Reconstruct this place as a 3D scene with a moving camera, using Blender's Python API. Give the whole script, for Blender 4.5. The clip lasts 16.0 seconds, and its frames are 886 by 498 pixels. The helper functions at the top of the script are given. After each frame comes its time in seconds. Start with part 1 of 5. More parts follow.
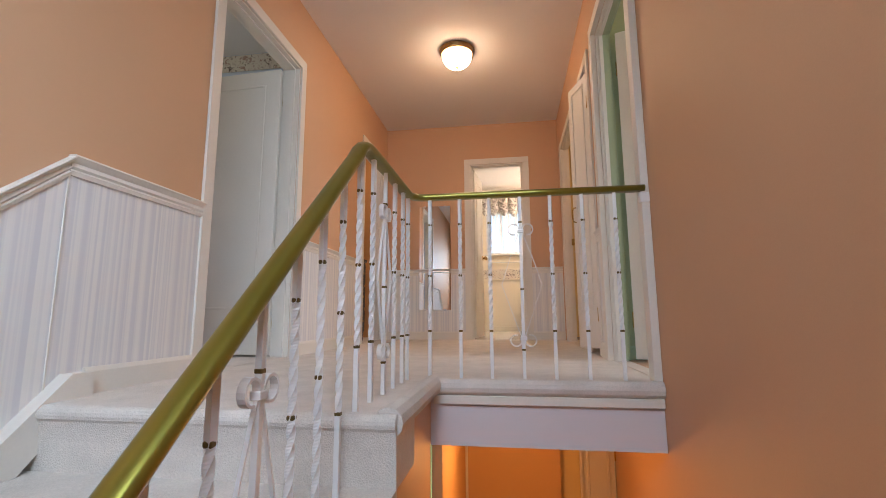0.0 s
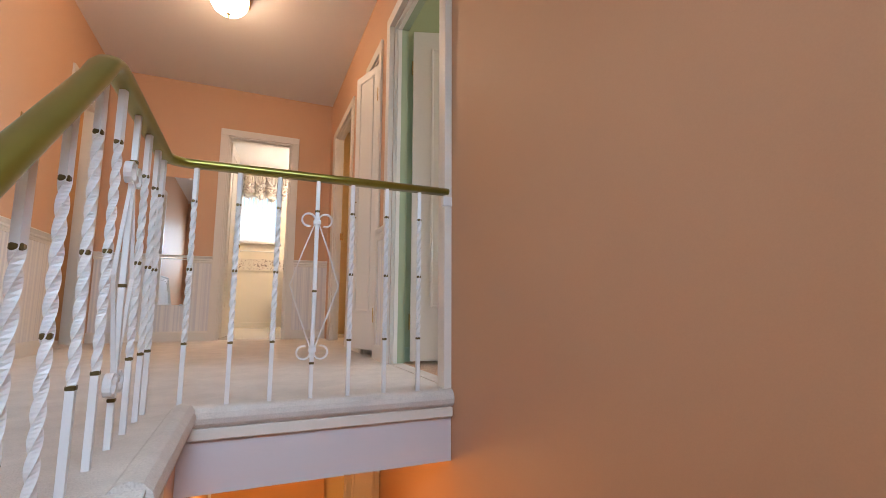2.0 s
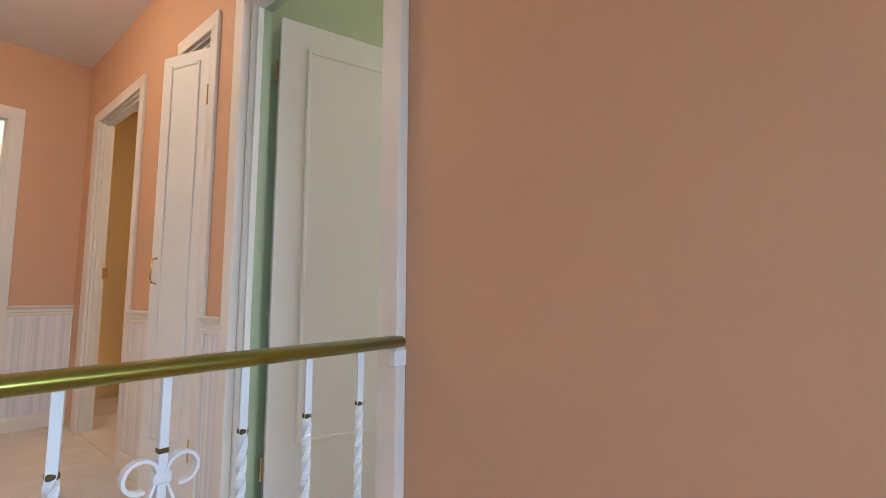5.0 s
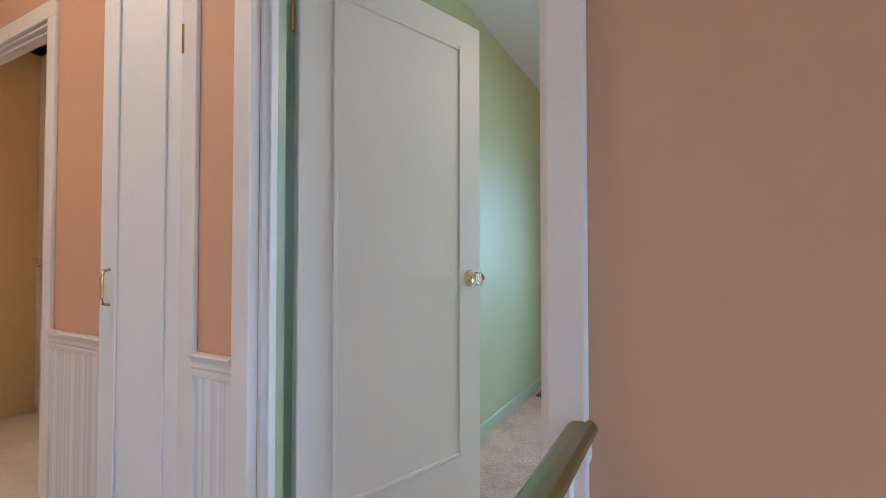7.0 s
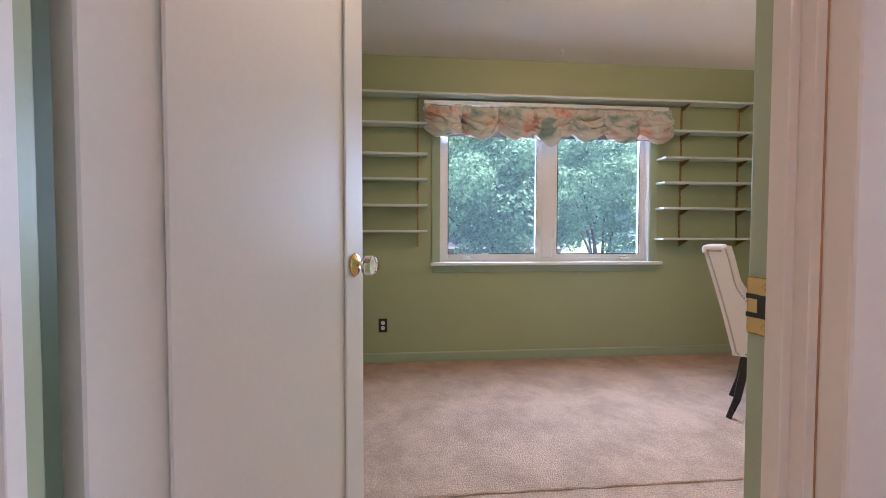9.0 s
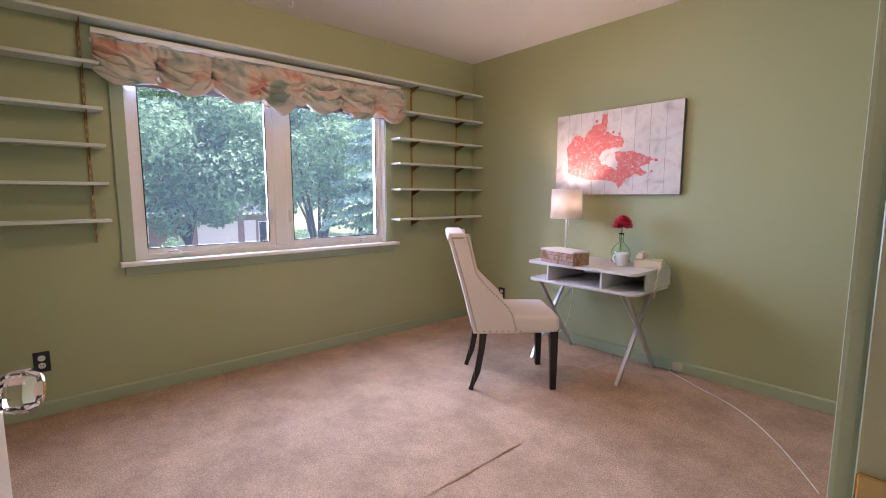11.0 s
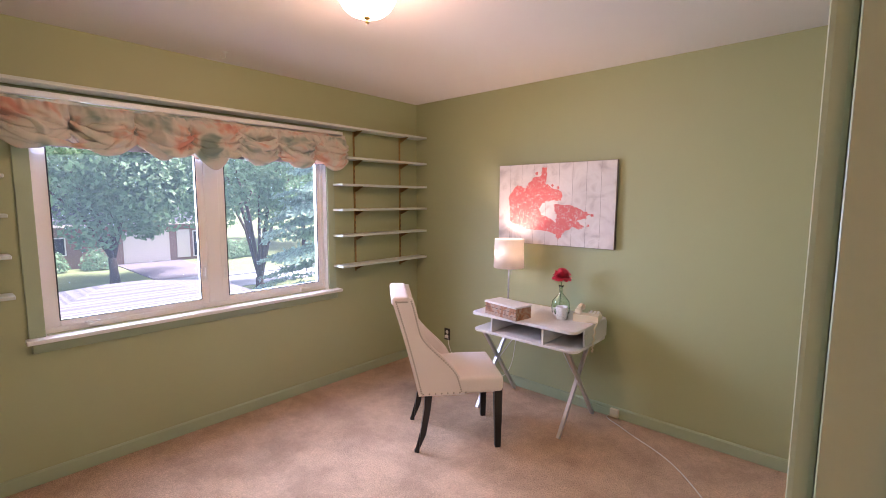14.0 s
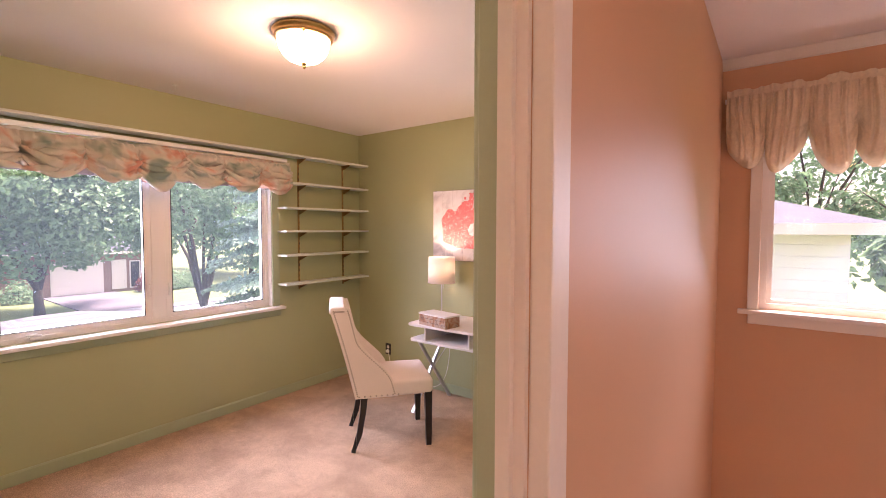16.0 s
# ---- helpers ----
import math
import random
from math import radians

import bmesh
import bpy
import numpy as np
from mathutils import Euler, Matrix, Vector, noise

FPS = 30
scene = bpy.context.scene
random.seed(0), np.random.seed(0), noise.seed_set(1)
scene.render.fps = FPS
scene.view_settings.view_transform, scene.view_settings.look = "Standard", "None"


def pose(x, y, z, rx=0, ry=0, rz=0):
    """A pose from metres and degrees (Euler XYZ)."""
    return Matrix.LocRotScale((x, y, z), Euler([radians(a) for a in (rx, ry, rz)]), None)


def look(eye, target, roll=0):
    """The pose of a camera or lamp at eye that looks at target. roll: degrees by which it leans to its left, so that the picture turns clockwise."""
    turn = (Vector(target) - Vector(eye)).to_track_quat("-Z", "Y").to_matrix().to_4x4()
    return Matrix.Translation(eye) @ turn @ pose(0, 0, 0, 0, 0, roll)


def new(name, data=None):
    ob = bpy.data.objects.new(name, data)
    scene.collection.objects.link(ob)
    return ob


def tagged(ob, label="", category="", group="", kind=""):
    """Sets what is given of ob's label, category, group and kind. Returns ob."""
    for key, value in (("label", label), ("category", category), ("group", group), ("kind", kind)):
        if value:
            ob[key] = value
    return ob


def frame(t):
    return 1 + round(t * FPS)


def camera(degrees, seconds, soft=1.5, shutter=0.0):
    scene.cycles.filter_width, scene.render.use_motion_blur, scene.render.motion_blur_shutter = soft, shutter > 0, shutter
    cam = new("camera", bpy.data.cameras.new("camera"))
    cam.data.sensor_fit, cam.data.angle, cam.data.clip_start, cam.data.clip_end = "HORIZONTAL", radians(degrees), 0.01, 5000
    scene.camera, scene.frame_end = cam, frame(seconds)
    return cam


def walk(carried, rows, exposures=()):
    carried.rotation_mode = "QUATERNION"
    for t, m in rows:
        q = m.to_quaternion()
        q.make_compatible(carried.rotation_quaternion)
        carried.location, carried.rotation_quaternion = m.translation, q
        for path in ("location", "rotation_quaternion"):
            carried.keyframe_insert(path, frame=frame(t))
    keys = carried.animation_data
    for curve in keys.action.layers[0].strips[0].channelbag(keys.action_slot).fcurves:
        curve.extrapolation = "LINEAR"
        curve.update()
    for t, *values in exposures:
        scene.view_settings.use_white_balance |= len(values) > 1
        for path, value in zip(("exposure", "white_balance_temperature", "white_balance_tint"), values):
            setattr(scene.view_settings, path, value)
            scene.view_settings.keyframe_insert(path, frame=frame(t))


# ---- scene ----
cam = camera(88.9, 16.0, .9)
PATH = [
    (0, (-0.003, 0.265, 0.255), (-0.297, 2.221, 0.552), -0.3),
    (0.5, (-0.040, 0.302, 0.242), (-0.191, 2.274, 0.535), 0.2),
    (1, (-0.105, 0.357, 0.258), (-0.026, 2.337, 0.529), 0.3),
    (1.5, (-0.137, 0.426, 0.288), (0.298, 2.361, 0.551), 0.1),
    (2, (-0.167, 0.537, 0.308), (0.61, 2.362, 0.57), 0.2),
    (2.5, (-0.175, 0.679, 0.368), (0.853, 2.375, 0.624), 0.1),
    (3, (-0.207, 0.844, 0.456), (1.011, 2.41, 0.706), 0.0),
    (3.5, (-0.230, 0.965, 0.575), (1.135, 2.400, 0.823), 0.0),
    (4, (-0.222, 1.119, 0.677), (1.24, 2.463, 0.909), 0.0),
    (4.5, (-0.225, 1.261, 0.775), (1.279, 2.563, 0.990), 0.1),
    (5, (-0.241, 1.391, 0.897), (1.293, 2.657, 1.088), 0.2),
    (5.2, (-0.235, 1.457, 0.924), (1.310, 2.716, 1.108), 0.4),
    (7.3, (-0.269, 2.142, 1.103), (1.549, 2.974, 1.114), 0.3),
    (7.5, (-0.231, 2.226, 1.119), (1.626, 2.969, 1.108), 0.6),
    (8, (-0.137, 2.404, 1.108), (1.804, 2.882, 1.068), 0.6),
    (8.5, (0.003, 2.577, 1.094), (1.999, 2.704, 1.05), 0.2),
    (9, (0.158, 2.67, 1.082), (2.146, 2.466, 1.011), 0.1),
    (9.5, (0.316, 2.705, 1.097), (2.234, 2.149, 0.99), 0.0),
    (10, (0.440, 2.704, 1.138), (2.219, 1.81, 0.982), -0.1),
    (10.2, (0.499, 2.705, 1.153), (2.216, 1.693, 0.976), -0.1),
    (12.3, (0.648, 2.672, 1.429), (2.000, 1.223, 1.163), 0.2),
    (12.5, (0.647, 2.666, 1.460), (1.994, 1.213, 1.190), 0.2),
    (13, (0.650, 2.654, 1.512), (1.985, 1.190, 1.244), 0.2),
    (13.5, (0.658, 2.654, 1.563), (1.986, 1.179, 1.316), 0.2),
    (14, (0.643, 2.647, 1.600), (1.974, 1.171, 1.384), 0.2),
    (14.5, (0.641, 2.672, 1.615), (1.963, 1.185, 1.425), 0.1),
    (15, (0.622, 2.717, 1.610), (1.936, 1.219, 1.452), 0.0),
    (15.5, (0.502, 2.734, 1.574), (1.817, 1.231, 1.456), 0.0),
    (16, (0.297, 2.823, 1.536), (1.478, 1.211, 1.448), 0.1),
]
EXPO = [(0, 1.36, 6650, 13), (2.5, 1.64, 6300, 11), (5.2, 1.80, 5550, 6), (7.4, 1.72, 4950, 8), (8.5, 1.66, 5500, 19), (10.2, 1.58, 5900, 30), (12.3, 1.70, 6350, 37), (15, 1.76, 6550, 38), (16, 1.90, 7500, 46)]
SKY, HALL_W, ROOM_W, DAY_ROOM, DAY_STAIR = .15, 3.3, 4.3, 35, 13.5
walk(cam, [(t, look(eye, target, roll)) for t, eye, target, roll in PATH], EXPO)

# ---- world, sun and large lights ----
world = bpy.data.worlds.new("world")
scene.world = world
world.use_nodes = True
WN = world.node_tree
sky = WN.nodes.new("ShaderNodeTexSky")
sky.sky_type = 'NISHITA'
sky.sun_disc = False
sky.sun_elevation, sky.sun_rotation = radians(72), radians(200)
sky.air_density, sky.dust_density = 1.0, 3.0
WN.links.new(sky.outputs[0], WN.nodes["Background"].inputs[0])
WN.nodes["Background"].inputs[1].default_value = SKY

sun = new("sun", bpy.data.lights.new("sun", 'SUN'))
sun.data.energy, sun.data.angle, sun.data.color = 5.0, radians(12), (1, .95, .88)
sun.matrix_world = look((0, 0, 30), (3, 9, 0))


def bulb(name, place, watts, radius, col):
    d = bpy.data.lights.new(name, 'POINT')
    d.energy, d.shadow_soft_size, d.color = watts, radius, col
    o = new(name, d)
    o.location = place
    return o


def daylight(name, place, target, w, h, watts, col, spread=180):
    """The sky's light in a window's opening."""
    d = bpy.data.lights.new(name, 'AREA')
    d.shape, d.size, d.size_y, d.energy, d.color = 'RECTANGLE', w, h, watts, col
    d.spread = radians(spread)
    o = new(name, d)
    o.matrix_world = look(place, target)
    return o


WARM = (1, .47, .17)
bulb("hall_bulb", (-.412, 3.85, 2.41), HALL_W, .10, WARM)
bulb("room_bulb", (2.24, 1.364, 2.41), ROOM_W, .10, (1, .48, .21))
bulb("desk_bulb", (2.662, -.385, 1.17), 5.0, .03, (1, .74, .52))
bulb("bath_bulb", (.85, 7.4, 2.12), 15, .1, (1, .86, .72))
# unseen lamp added under the landing for the lower hall's glow
bulb("lower_bulb", (-.02, 2.42, -.36), 2.3, .05, (1, .50, .16))
# two unseen lamps, added so these rooms look warm through their doors
bulb("north_room_bulb", (2.0, 4.6, 2.2), 6.5, .1, (1, .62, .28))
bulb("study_bulb", (-2.6, 5.0, 2.2), 6, .1, (1, .58, .28))
SKYC = (.60, .79, 1)
daylight("daylight_room", (4.20, 1.39, 1.46), (1.4, 1.30, .2), 1.84, 1.40, DAY_ROOM, SKYC, 130)
daylight("daylight_stair", (-.25, -.50, 1.60), (-1.45, 1.5, .25), 1.3, .9, DAY_STAIR, (.62, .81, 1), 125)
daylight("daylight_west", (-4.3, 2.2, 1.5), (0, 2.2, 1.0), 1.3, 1.1, 4, (.92, .94, 1))
daylight("daylight_bath", (-.1, 8.44, 1.5), (-.1, 0, 1.2), .6, .8, 8, SKYC)

# ---- materials ----


def material(name, col, rough=.6, metal=0, vary=.06, vscale=2.0, grain=0, gscale=120, bump=0, spec=.5, coat=0, mottle=0):
    """A surface with variation at two scales and fine relief."""
    m = bpy.data.materials.new(name)
    m.use_nodes = True
    nt = m.node_tree
    b = nt.nodes["Principled BSDF"]
    b.inputs["Roughness"].default_value = rough
    b.inputs["Metallic"].default_value = metal
    b.inputs["Specular IOR Level"].default_value = spec
    b.inputs["Coat Weight"].default_value = coat
    geo = nt.nodes.new("ShaderNodeNewGeometry")
    n1 = nt.nodes.new("ShaderNodeTexNoise")
    n1.inputs["Scale"].default_value, n1.inputs["Detail"].default_value = vscale, 5
    n2 = nt.nodes.new("ShaderNodeTexNoise")
    n2.inputs["Scale"].default_value, n2.inputs["Detail"].default_value = gscale, 3
    for n in (n1, n2):
        nt.links.new(geo.outputs["Position"], n.inputs["Vector"])
    mix = nt.nodes.new("ShaderNodeMix")
    mix.data_type = 'RGBA'
    mix.inputs[6].default_value = (*[c * (1 - vary * 1.6) for c in col], 1)
    mix.inputs[7].default_value = (*[min(1, c * (1 + vary * 1.6)) for c in col], 1)
    if mottle:
        wide = nt.nodes.new("ShaderNodeMapRange")
        wide.inputs["From Min"].default_value, wide.inputs["From Max"].default_value = .5 - mottle, .5 + mottle
        n1.inputs["Distortion"].default_value, n1.inputs["Roughness"].default_value = .12, .72
        nt.links.new(n1.outputs["Fac"], wide.inputs["Value"])
        nt.links.new(wide.outputs[0], mix.inputs[0])
    else:
        nt.links.new(n1.outputs["Fac"], mix.inputs[0])
    last = mix.outputs[2]
    if grain:
        mul = nt.nodes.new("ShaderNodeMix")
        mul.data_type, mul.blend_type = 'RGBA', 'MULTIPLY'
        ramp = nt.nodes.new("ShaderNodeMapRange")
        ramp.inputs["From Min"].default_value, ramp.inputs["From Max"].default_value = .3, .7
        ramp.inputs["To Min"].default_value, ramp.inputs["To Max"].default_value = 1 - grain, 1 + grain * .4
        nt.links.new(n2.outputs["Fac"], ramp.inputs["Value"])
        mul.inputs[0].default_value = 1
        nt.links.new(last, mul.inputs[6])
        nt.links.new(ramp.outputs[0], mul.inputs[7])
        last = mul.outputs[2]
    nt.links.new(last, b.inputs["Base Color"])
    if bump:
        bp = nt.nodes.new("ShaderNodeBump")
        bp.inputs["Strength"].default_value, bp.inputs["Distance"].default_value = bump, .004 if bump < .9 else .011
        nt.links.new(n2.outputs["Fac"], bp.inputs["Height"])
        nt.links.new(bp.outputs[0], b.inputs["Normal"])
    return m


def stripes(name, a, b_, across, scale, rough=.6, bump=.25, detail=2):
    """Vertical stripes of uneven width, across a wall whose course runs along the given axes."""
    m = bpy.data.materials.new(name)
    m.use_nodes = True
    nt = m.node_tree
    bs = nt.nodes["Principled BSDF"]
    bs.inputs["Roughness"].default_value = rough
    geo = nt.nodes.new("ShaderNodeNewGeometry")
    dot = nt.nodes.new("ShaderNodeVectorMath")
    dot.operation = 'DOT_PRODUCT'
    dot.inputs[1].default_value = across
    n = nt.nodes.new("ShaderNodeTexNoise")
    n.noise_dimensions = '1D'
    n.inputs["Scale"].default_value, n.inputs["Detail"].default_value = scale, detail
    ramp = nt.nodes.new("ShaderNodeValToRGB")
    ramp.color_ramp.elements[0].position, ramp.color_ramp.elements[1].position = .40, .58
    ramp.color_ramp.elements[0].color, ramp.color_ramp.elements[1].color = (*a, 1), (*b_, 1)
    bp = nt.nodes.new("ShaderNodeBump")
    bp.inputs["Strength"].default_value, bp.inputs["Distance"].default_value = bump, .003
    nt.links.new(geo.outputs["Position"], dot.inputs[0])
    nt.links.new(dot.outputs["Value"], n.inputs["W"])
    nt.links.new(n.outputs["Fac"], ramp.inputs[0])
    nt.links.new(n.outputs["Fac"], bp.inputs["Height"])
    nt.links.new(ramp.outputs[0], bs.inputs["Base Color"])
    nt.links.new(bp.outputs[0], bs.inputs["Normal"])
    return m


def blotches(name, cols, scale, rough=.8, detail=3, bump=.2, distort=1.0):
    """A printed pattern of soft blotches in several colours."""
    m = bpy.data.materials.new(name)
    m.use_nodes = True
    nt = m.node_tree
    b = nt.nodes["Principled BSDF"]
    b.inputs["Roughness"].default_value = rough
    geo = nt.nodes.new("ShaderNodeNewGeometry")
    n = nt.nodes.new("ShaderNodeTexNoise")
    n.inputs["Scale"].default_value, n.inputs["Detail"].default_value, n.inputs["Distortion"].default_value = scale, detail, distort
    ramp = nt.nodes.new("ShaderNodeValToRGB")
    e = ramp.color_ramp.elements
    while len(e) < len(cols):
        e.new(.5)
    for i, c in enumerate(cols):
        e[i].position = .30 + .40 * i / (len(cols) - 1)
        e[i].color = (*c, 1)
    weave = nt.nodes.new("ShaderNodeTexNoise")
    weave.inputs["Scale"].default_value = 300
    bp = nt.nodes.new("ShaderNodeBump")
    bp.inputs["Strength"].default_value, bp.inputs["Distance"].default_value = bump, .002
    nt.links.new(geo.outputs["Position"], n.inputs["Vector"])
    nt.links.new(geo.outputs["Position"], weave.inputs["Vector"])
    nt.links.new(n.outputs["Fac"], ramp.inputs[0])
    nt.links.new(weave.outputs["Fac"], bp.inputs["Height"])
    nt.links.new(ramp.outputs[0], b.inputs["Base Color"])
    nt.links.new(bp.outputs[0], b.inputs["Normal"])
    return m


def glass(name, tint=(1, 1, 1), rough=0.0, thin=True):
    m = bpy.data.materials.new(name)
    m.use_nodes = True
    nt = m.node_tree
    out = nt.nodes["Material Output"]
    if thin:
        tr = nt.nodes.new("ShaderNodeBsdfTransparent")
        tr.inputs[0].default_value = (*tint, 1)
        gl = nt.nodes.new("ShaderNodeBsdfGlossy")
        gl.inputs["Roughness"].default_value = .02
        fr = nt.nodes.new("ShaderNodeFresnel")
        fr.inputs[0].default_value = 1.25
        mx = nt.nodes.new("ShaderNodeMixShader")
        nt.links.new(fr.outputs[0], mx.inputs[0])
        nt.links.new(tr.outputs[0], mx.inputs[1])
        nt.links.new(gl.outputs[0], mx.inputs[2])
        # bluish haze over the view, put into the pane as a translucent layer
        veil = nt.nodes.new("ShaderNodeBsdfTranslucent")
        veil.inputs[0].default_value = (.72, .86, 1, 1)
        film = nt.nodes.new("ShaderNodeMixShader")
        film.inputs[0].default_value = .007
        nt.links.new(mx.outputs[0], film.inputs[1])
        nt.links.new(veil.outputs[0], film.inputs[2])
        nt.links.new(film.outputs[0], out.inputs[0])
    else:
        b = nt.nodes["Principled BSDF"]
        b.inputs["Base Color"].default_value = (*tint, 1)
        b.inputs["Transmission Weight"].default_value = 1
        b.inputs["Roughness"].default_value = rough
        b.inputs["IOR"].default_value = 1.45
    return m


def glowing(name, col, strength):
    m = bpy.data.materials.new(name)
    m.use_nodes = True
    b = m.node_tree.nodes["Principled BSDF"]
    b.inputs["Base Color"].default_value = (.9, .88, .84, 1)
    b.inputs["Roughness"].default_value = .3
    b.inputs["Emission Color"].default_value = (*col, 1)
    b.inputs["Emission Strength"].default_value = strength
    return m


PEACH = material("peach_paint", (.62, .365, .215), .55, spec=.4, vary=.03, vscale=1.3, grain=.02, gscale=320, bump=.05)
GREEN = material("green_paint", (.38, .405, .225), .55, vary=.03, vscale=1.3, grain=.02, gscale=320, bump=.06)
# the bedroom's cool window daylight is put into this wall colour
DAYLIT_BLUE = material("daylit_blue_paint", (.55, .60, .68), .6, vary=.02)
CREAM = material("cream_paint", (.80, .72, .58), .5, vary=.02)
YELLOW = material("yellow_paint", (.78, .60, .30), .6, vary=.03)
# wall colour with warm amber lamplight put into it
AMBER_LIT = material("amber_lit_paint", (.62, .36, .16), .6, vary=.03)
CEIL = material("ceiling_paint", (.77, .72, .69), .85, vary=.015, grain=.03, gscale=180, bump=.15)
WHITE = material("white_gloss_paint", (.74, .69, .62), .48, vary=.02, vscale=3, grain=.02, gscale=90, bump=.04)
GREENTRIM = material("green_gloss_paint", (.36, .42, .27), .35, vary=.02, grain=.02, bump=.04)
LAVENDER = material("lavender_paint", (.66, .62, .64), .5, vary=.02)
WAINSCOT = stripes("striped_wallpaper", (.66, .64, .65), (.78, .75, .72), (1, 1, 0), 38)
CARPET = material("beige_carpet", (.68, .63, .58), .95, vary=.045, vscale=7, mottle=.16, grain=.10, gscale=230, bump=.8, spec=.1)
CARPET_ROOM = material("trodden_beige_carpet", (.62, .42, .295), .95, vary=.09, vscale=3.2, mottle=.12, grain=.30, gscale=150, bump=1, spec=.1)
TILE = material("pale_tile", (.72, .67, .60), .25, vary=.03)
GOLDRAIL = material("olive_gold_metal", (.27, .245, .045), .30, metal=.85, vary=.08, vscale=9, coat=.3)
IRON = material("white_enamelled_iron", (.76, .76, .76), .35, vary=.04, vscale=12, bump=.05)
GILT = material("worn_gilt", (.14, .10, .035), .45, metal=.7, vary=.2, vscale=60)
BRASS = material("polished_brass", (.72, .50, .20), .22, metal=1, vary=.05)
BRONZE = material("antique_bronze", (.35, .22, .09), .32, metal=1, vary=.1, vscale=20)
CHROME = material("brushed_steel", (.60, .60, .62), .3, metal=.9, vary=.05)
VINYL = material("white_vinyl", (.80, .77, .74), .35, vary=.02, grain=.02)
CLEAR = glass("window_glass")
SHELF = material("white_shelf_board", (.60, .66, .61), .4, vary=.03)
LINEN = material("oatmeal_linen", (.76, .68, .66), .9, vary=.03, vscale=6, grain=.12, gscale=420, bump=.35, spec=.2)
EBONY = material("black_lacquered_wood", (.012, .010, .010), .3, vary=.2)
NAIL = material("nickel_nailhead", (.40, .36, .33), .3, metal=.7)
DESKW = material("whitewashed_wood", (.68, .66, .66), .45, vary=.05, vscale=5, grain=.05, gscale=60)
SHADE = material("white_lampshade", (.85, .80, .74), .9, vary=.02, grain=.05, gscale=300)
BLACK = material("black_plastic", (.015, .015, .016), .4)
BEIGE = material("beige_plastic", (.72, .63, .48), .4, vary=.03)
WHITEP = material("white_plastic", (.78, .77, .74), .4)
FLORAL = blotches("floral_chintz", [(.20, .28, .24), (.36, .40, .34), (.54, .52, .44), (.58, .52, .44), (.60, .40, .31), (.56, .26, .19)], 6.0, detail=2.0, distort=.4)
BATHFLORAL = blotches("small_floral_cotton", [(.20, .12, .12), (.70, .64, .58), (.72, .68, .62), (.40, .26, .24)], 28, detail=2)
BORDER = blotches("floral_border_paper", [(.16, .11, .09), (.70, .62, .52), (.74, .68, .58), (.45, .28, .22)], 22, detail=2)
IVORY = material("ivory_moire_cloth", (.80, .68, .50), .7, vary=.06, vscale=14, grain=.08, gscale=60, bump=.3)
BLIND = material("grey_roller_blind", (.42, .40, .46), .8, vary=.02)
WOODDARK = material("dark_walnut", (.05, .025, .016), .4, vary=.25, vscale=8)
REDPRINT = blotches("red_ink", [(.66, .58, .56), (.68, .40, .38), (.72, .17, .16), (.66, .13, .13), (.72, .20, .19), (.66, .50, .48)], 60, detail=4, bump=.05)
CANVAS = blotches("greyed_plank_print", [(.50, .45, .45), (.66, .61, .60), (.72, .68, .67), (.60, .55, .54)], 7, detail=4, bump=.05)
CRATE = blotches("weathered_barnwood", [(.16, .09, .06), (.34, .16, .09), (.40, .30, .24), (.24, .14, .10)], 14, detail=4)
PETAL = material("red_petal", (.85, .08, .13), .6, vary=.2, vscale=60)
STEM = material("green_stem", (.06, .14, .04), .5)
BOTTLE = glass("green_bottle_glass", (.80, .95, .87), 0, False)
CRYSTAL = glass("cut_crystal", (1, .95, .92), 0.02, False)
GREYDOT = blotches("grey_patterned_glaze", [(.40, .42, .46), (.72, .72, .74), (.74, .74, .75), (.45, .47, .50)], 70, rough=.25)
CANVASEDGE = material("dark_canvas_edge", (.20, .17, .17), .8, vary=.1)
MIRROR = material("silvered_mirror", (.85, .86, .86), .02, metal=1, vary=0)
BOWL = glowing("lit_opal_glass", (1, .80, .56), 9)

# ---- builders ----


def bm_box(lo, hi, bevel=0.0, seg=1):
    bm = bmesh.new()
    bmesh.ops.create_cube(bm, size=1)
    for v in bm.verts:
        v.co = Vector([lo[i] + (v.co[i] + .5) * (hi[i] - lo[i]) for i in range(3)])
    if bevel:
        bmesh.ops.bevel(bm, geom=bm.edges[:], offset=bevel, segments=seg, affect='EDGES', profile=.6)
    return bm


def bm_join(*parts):
    out = bmesh.new()
    for b in parts:
        me = bpy.data.meshes.new("tmp")
        b.to_mesh(me)
        b.free()
        out.from_mesh(me)
        bpy.data.meshes.remove(me)
    return out


def bm_move(bm, m):
    bmesh.ops.transform(bm, matrix=m, verts=bm.verts)
    return bm


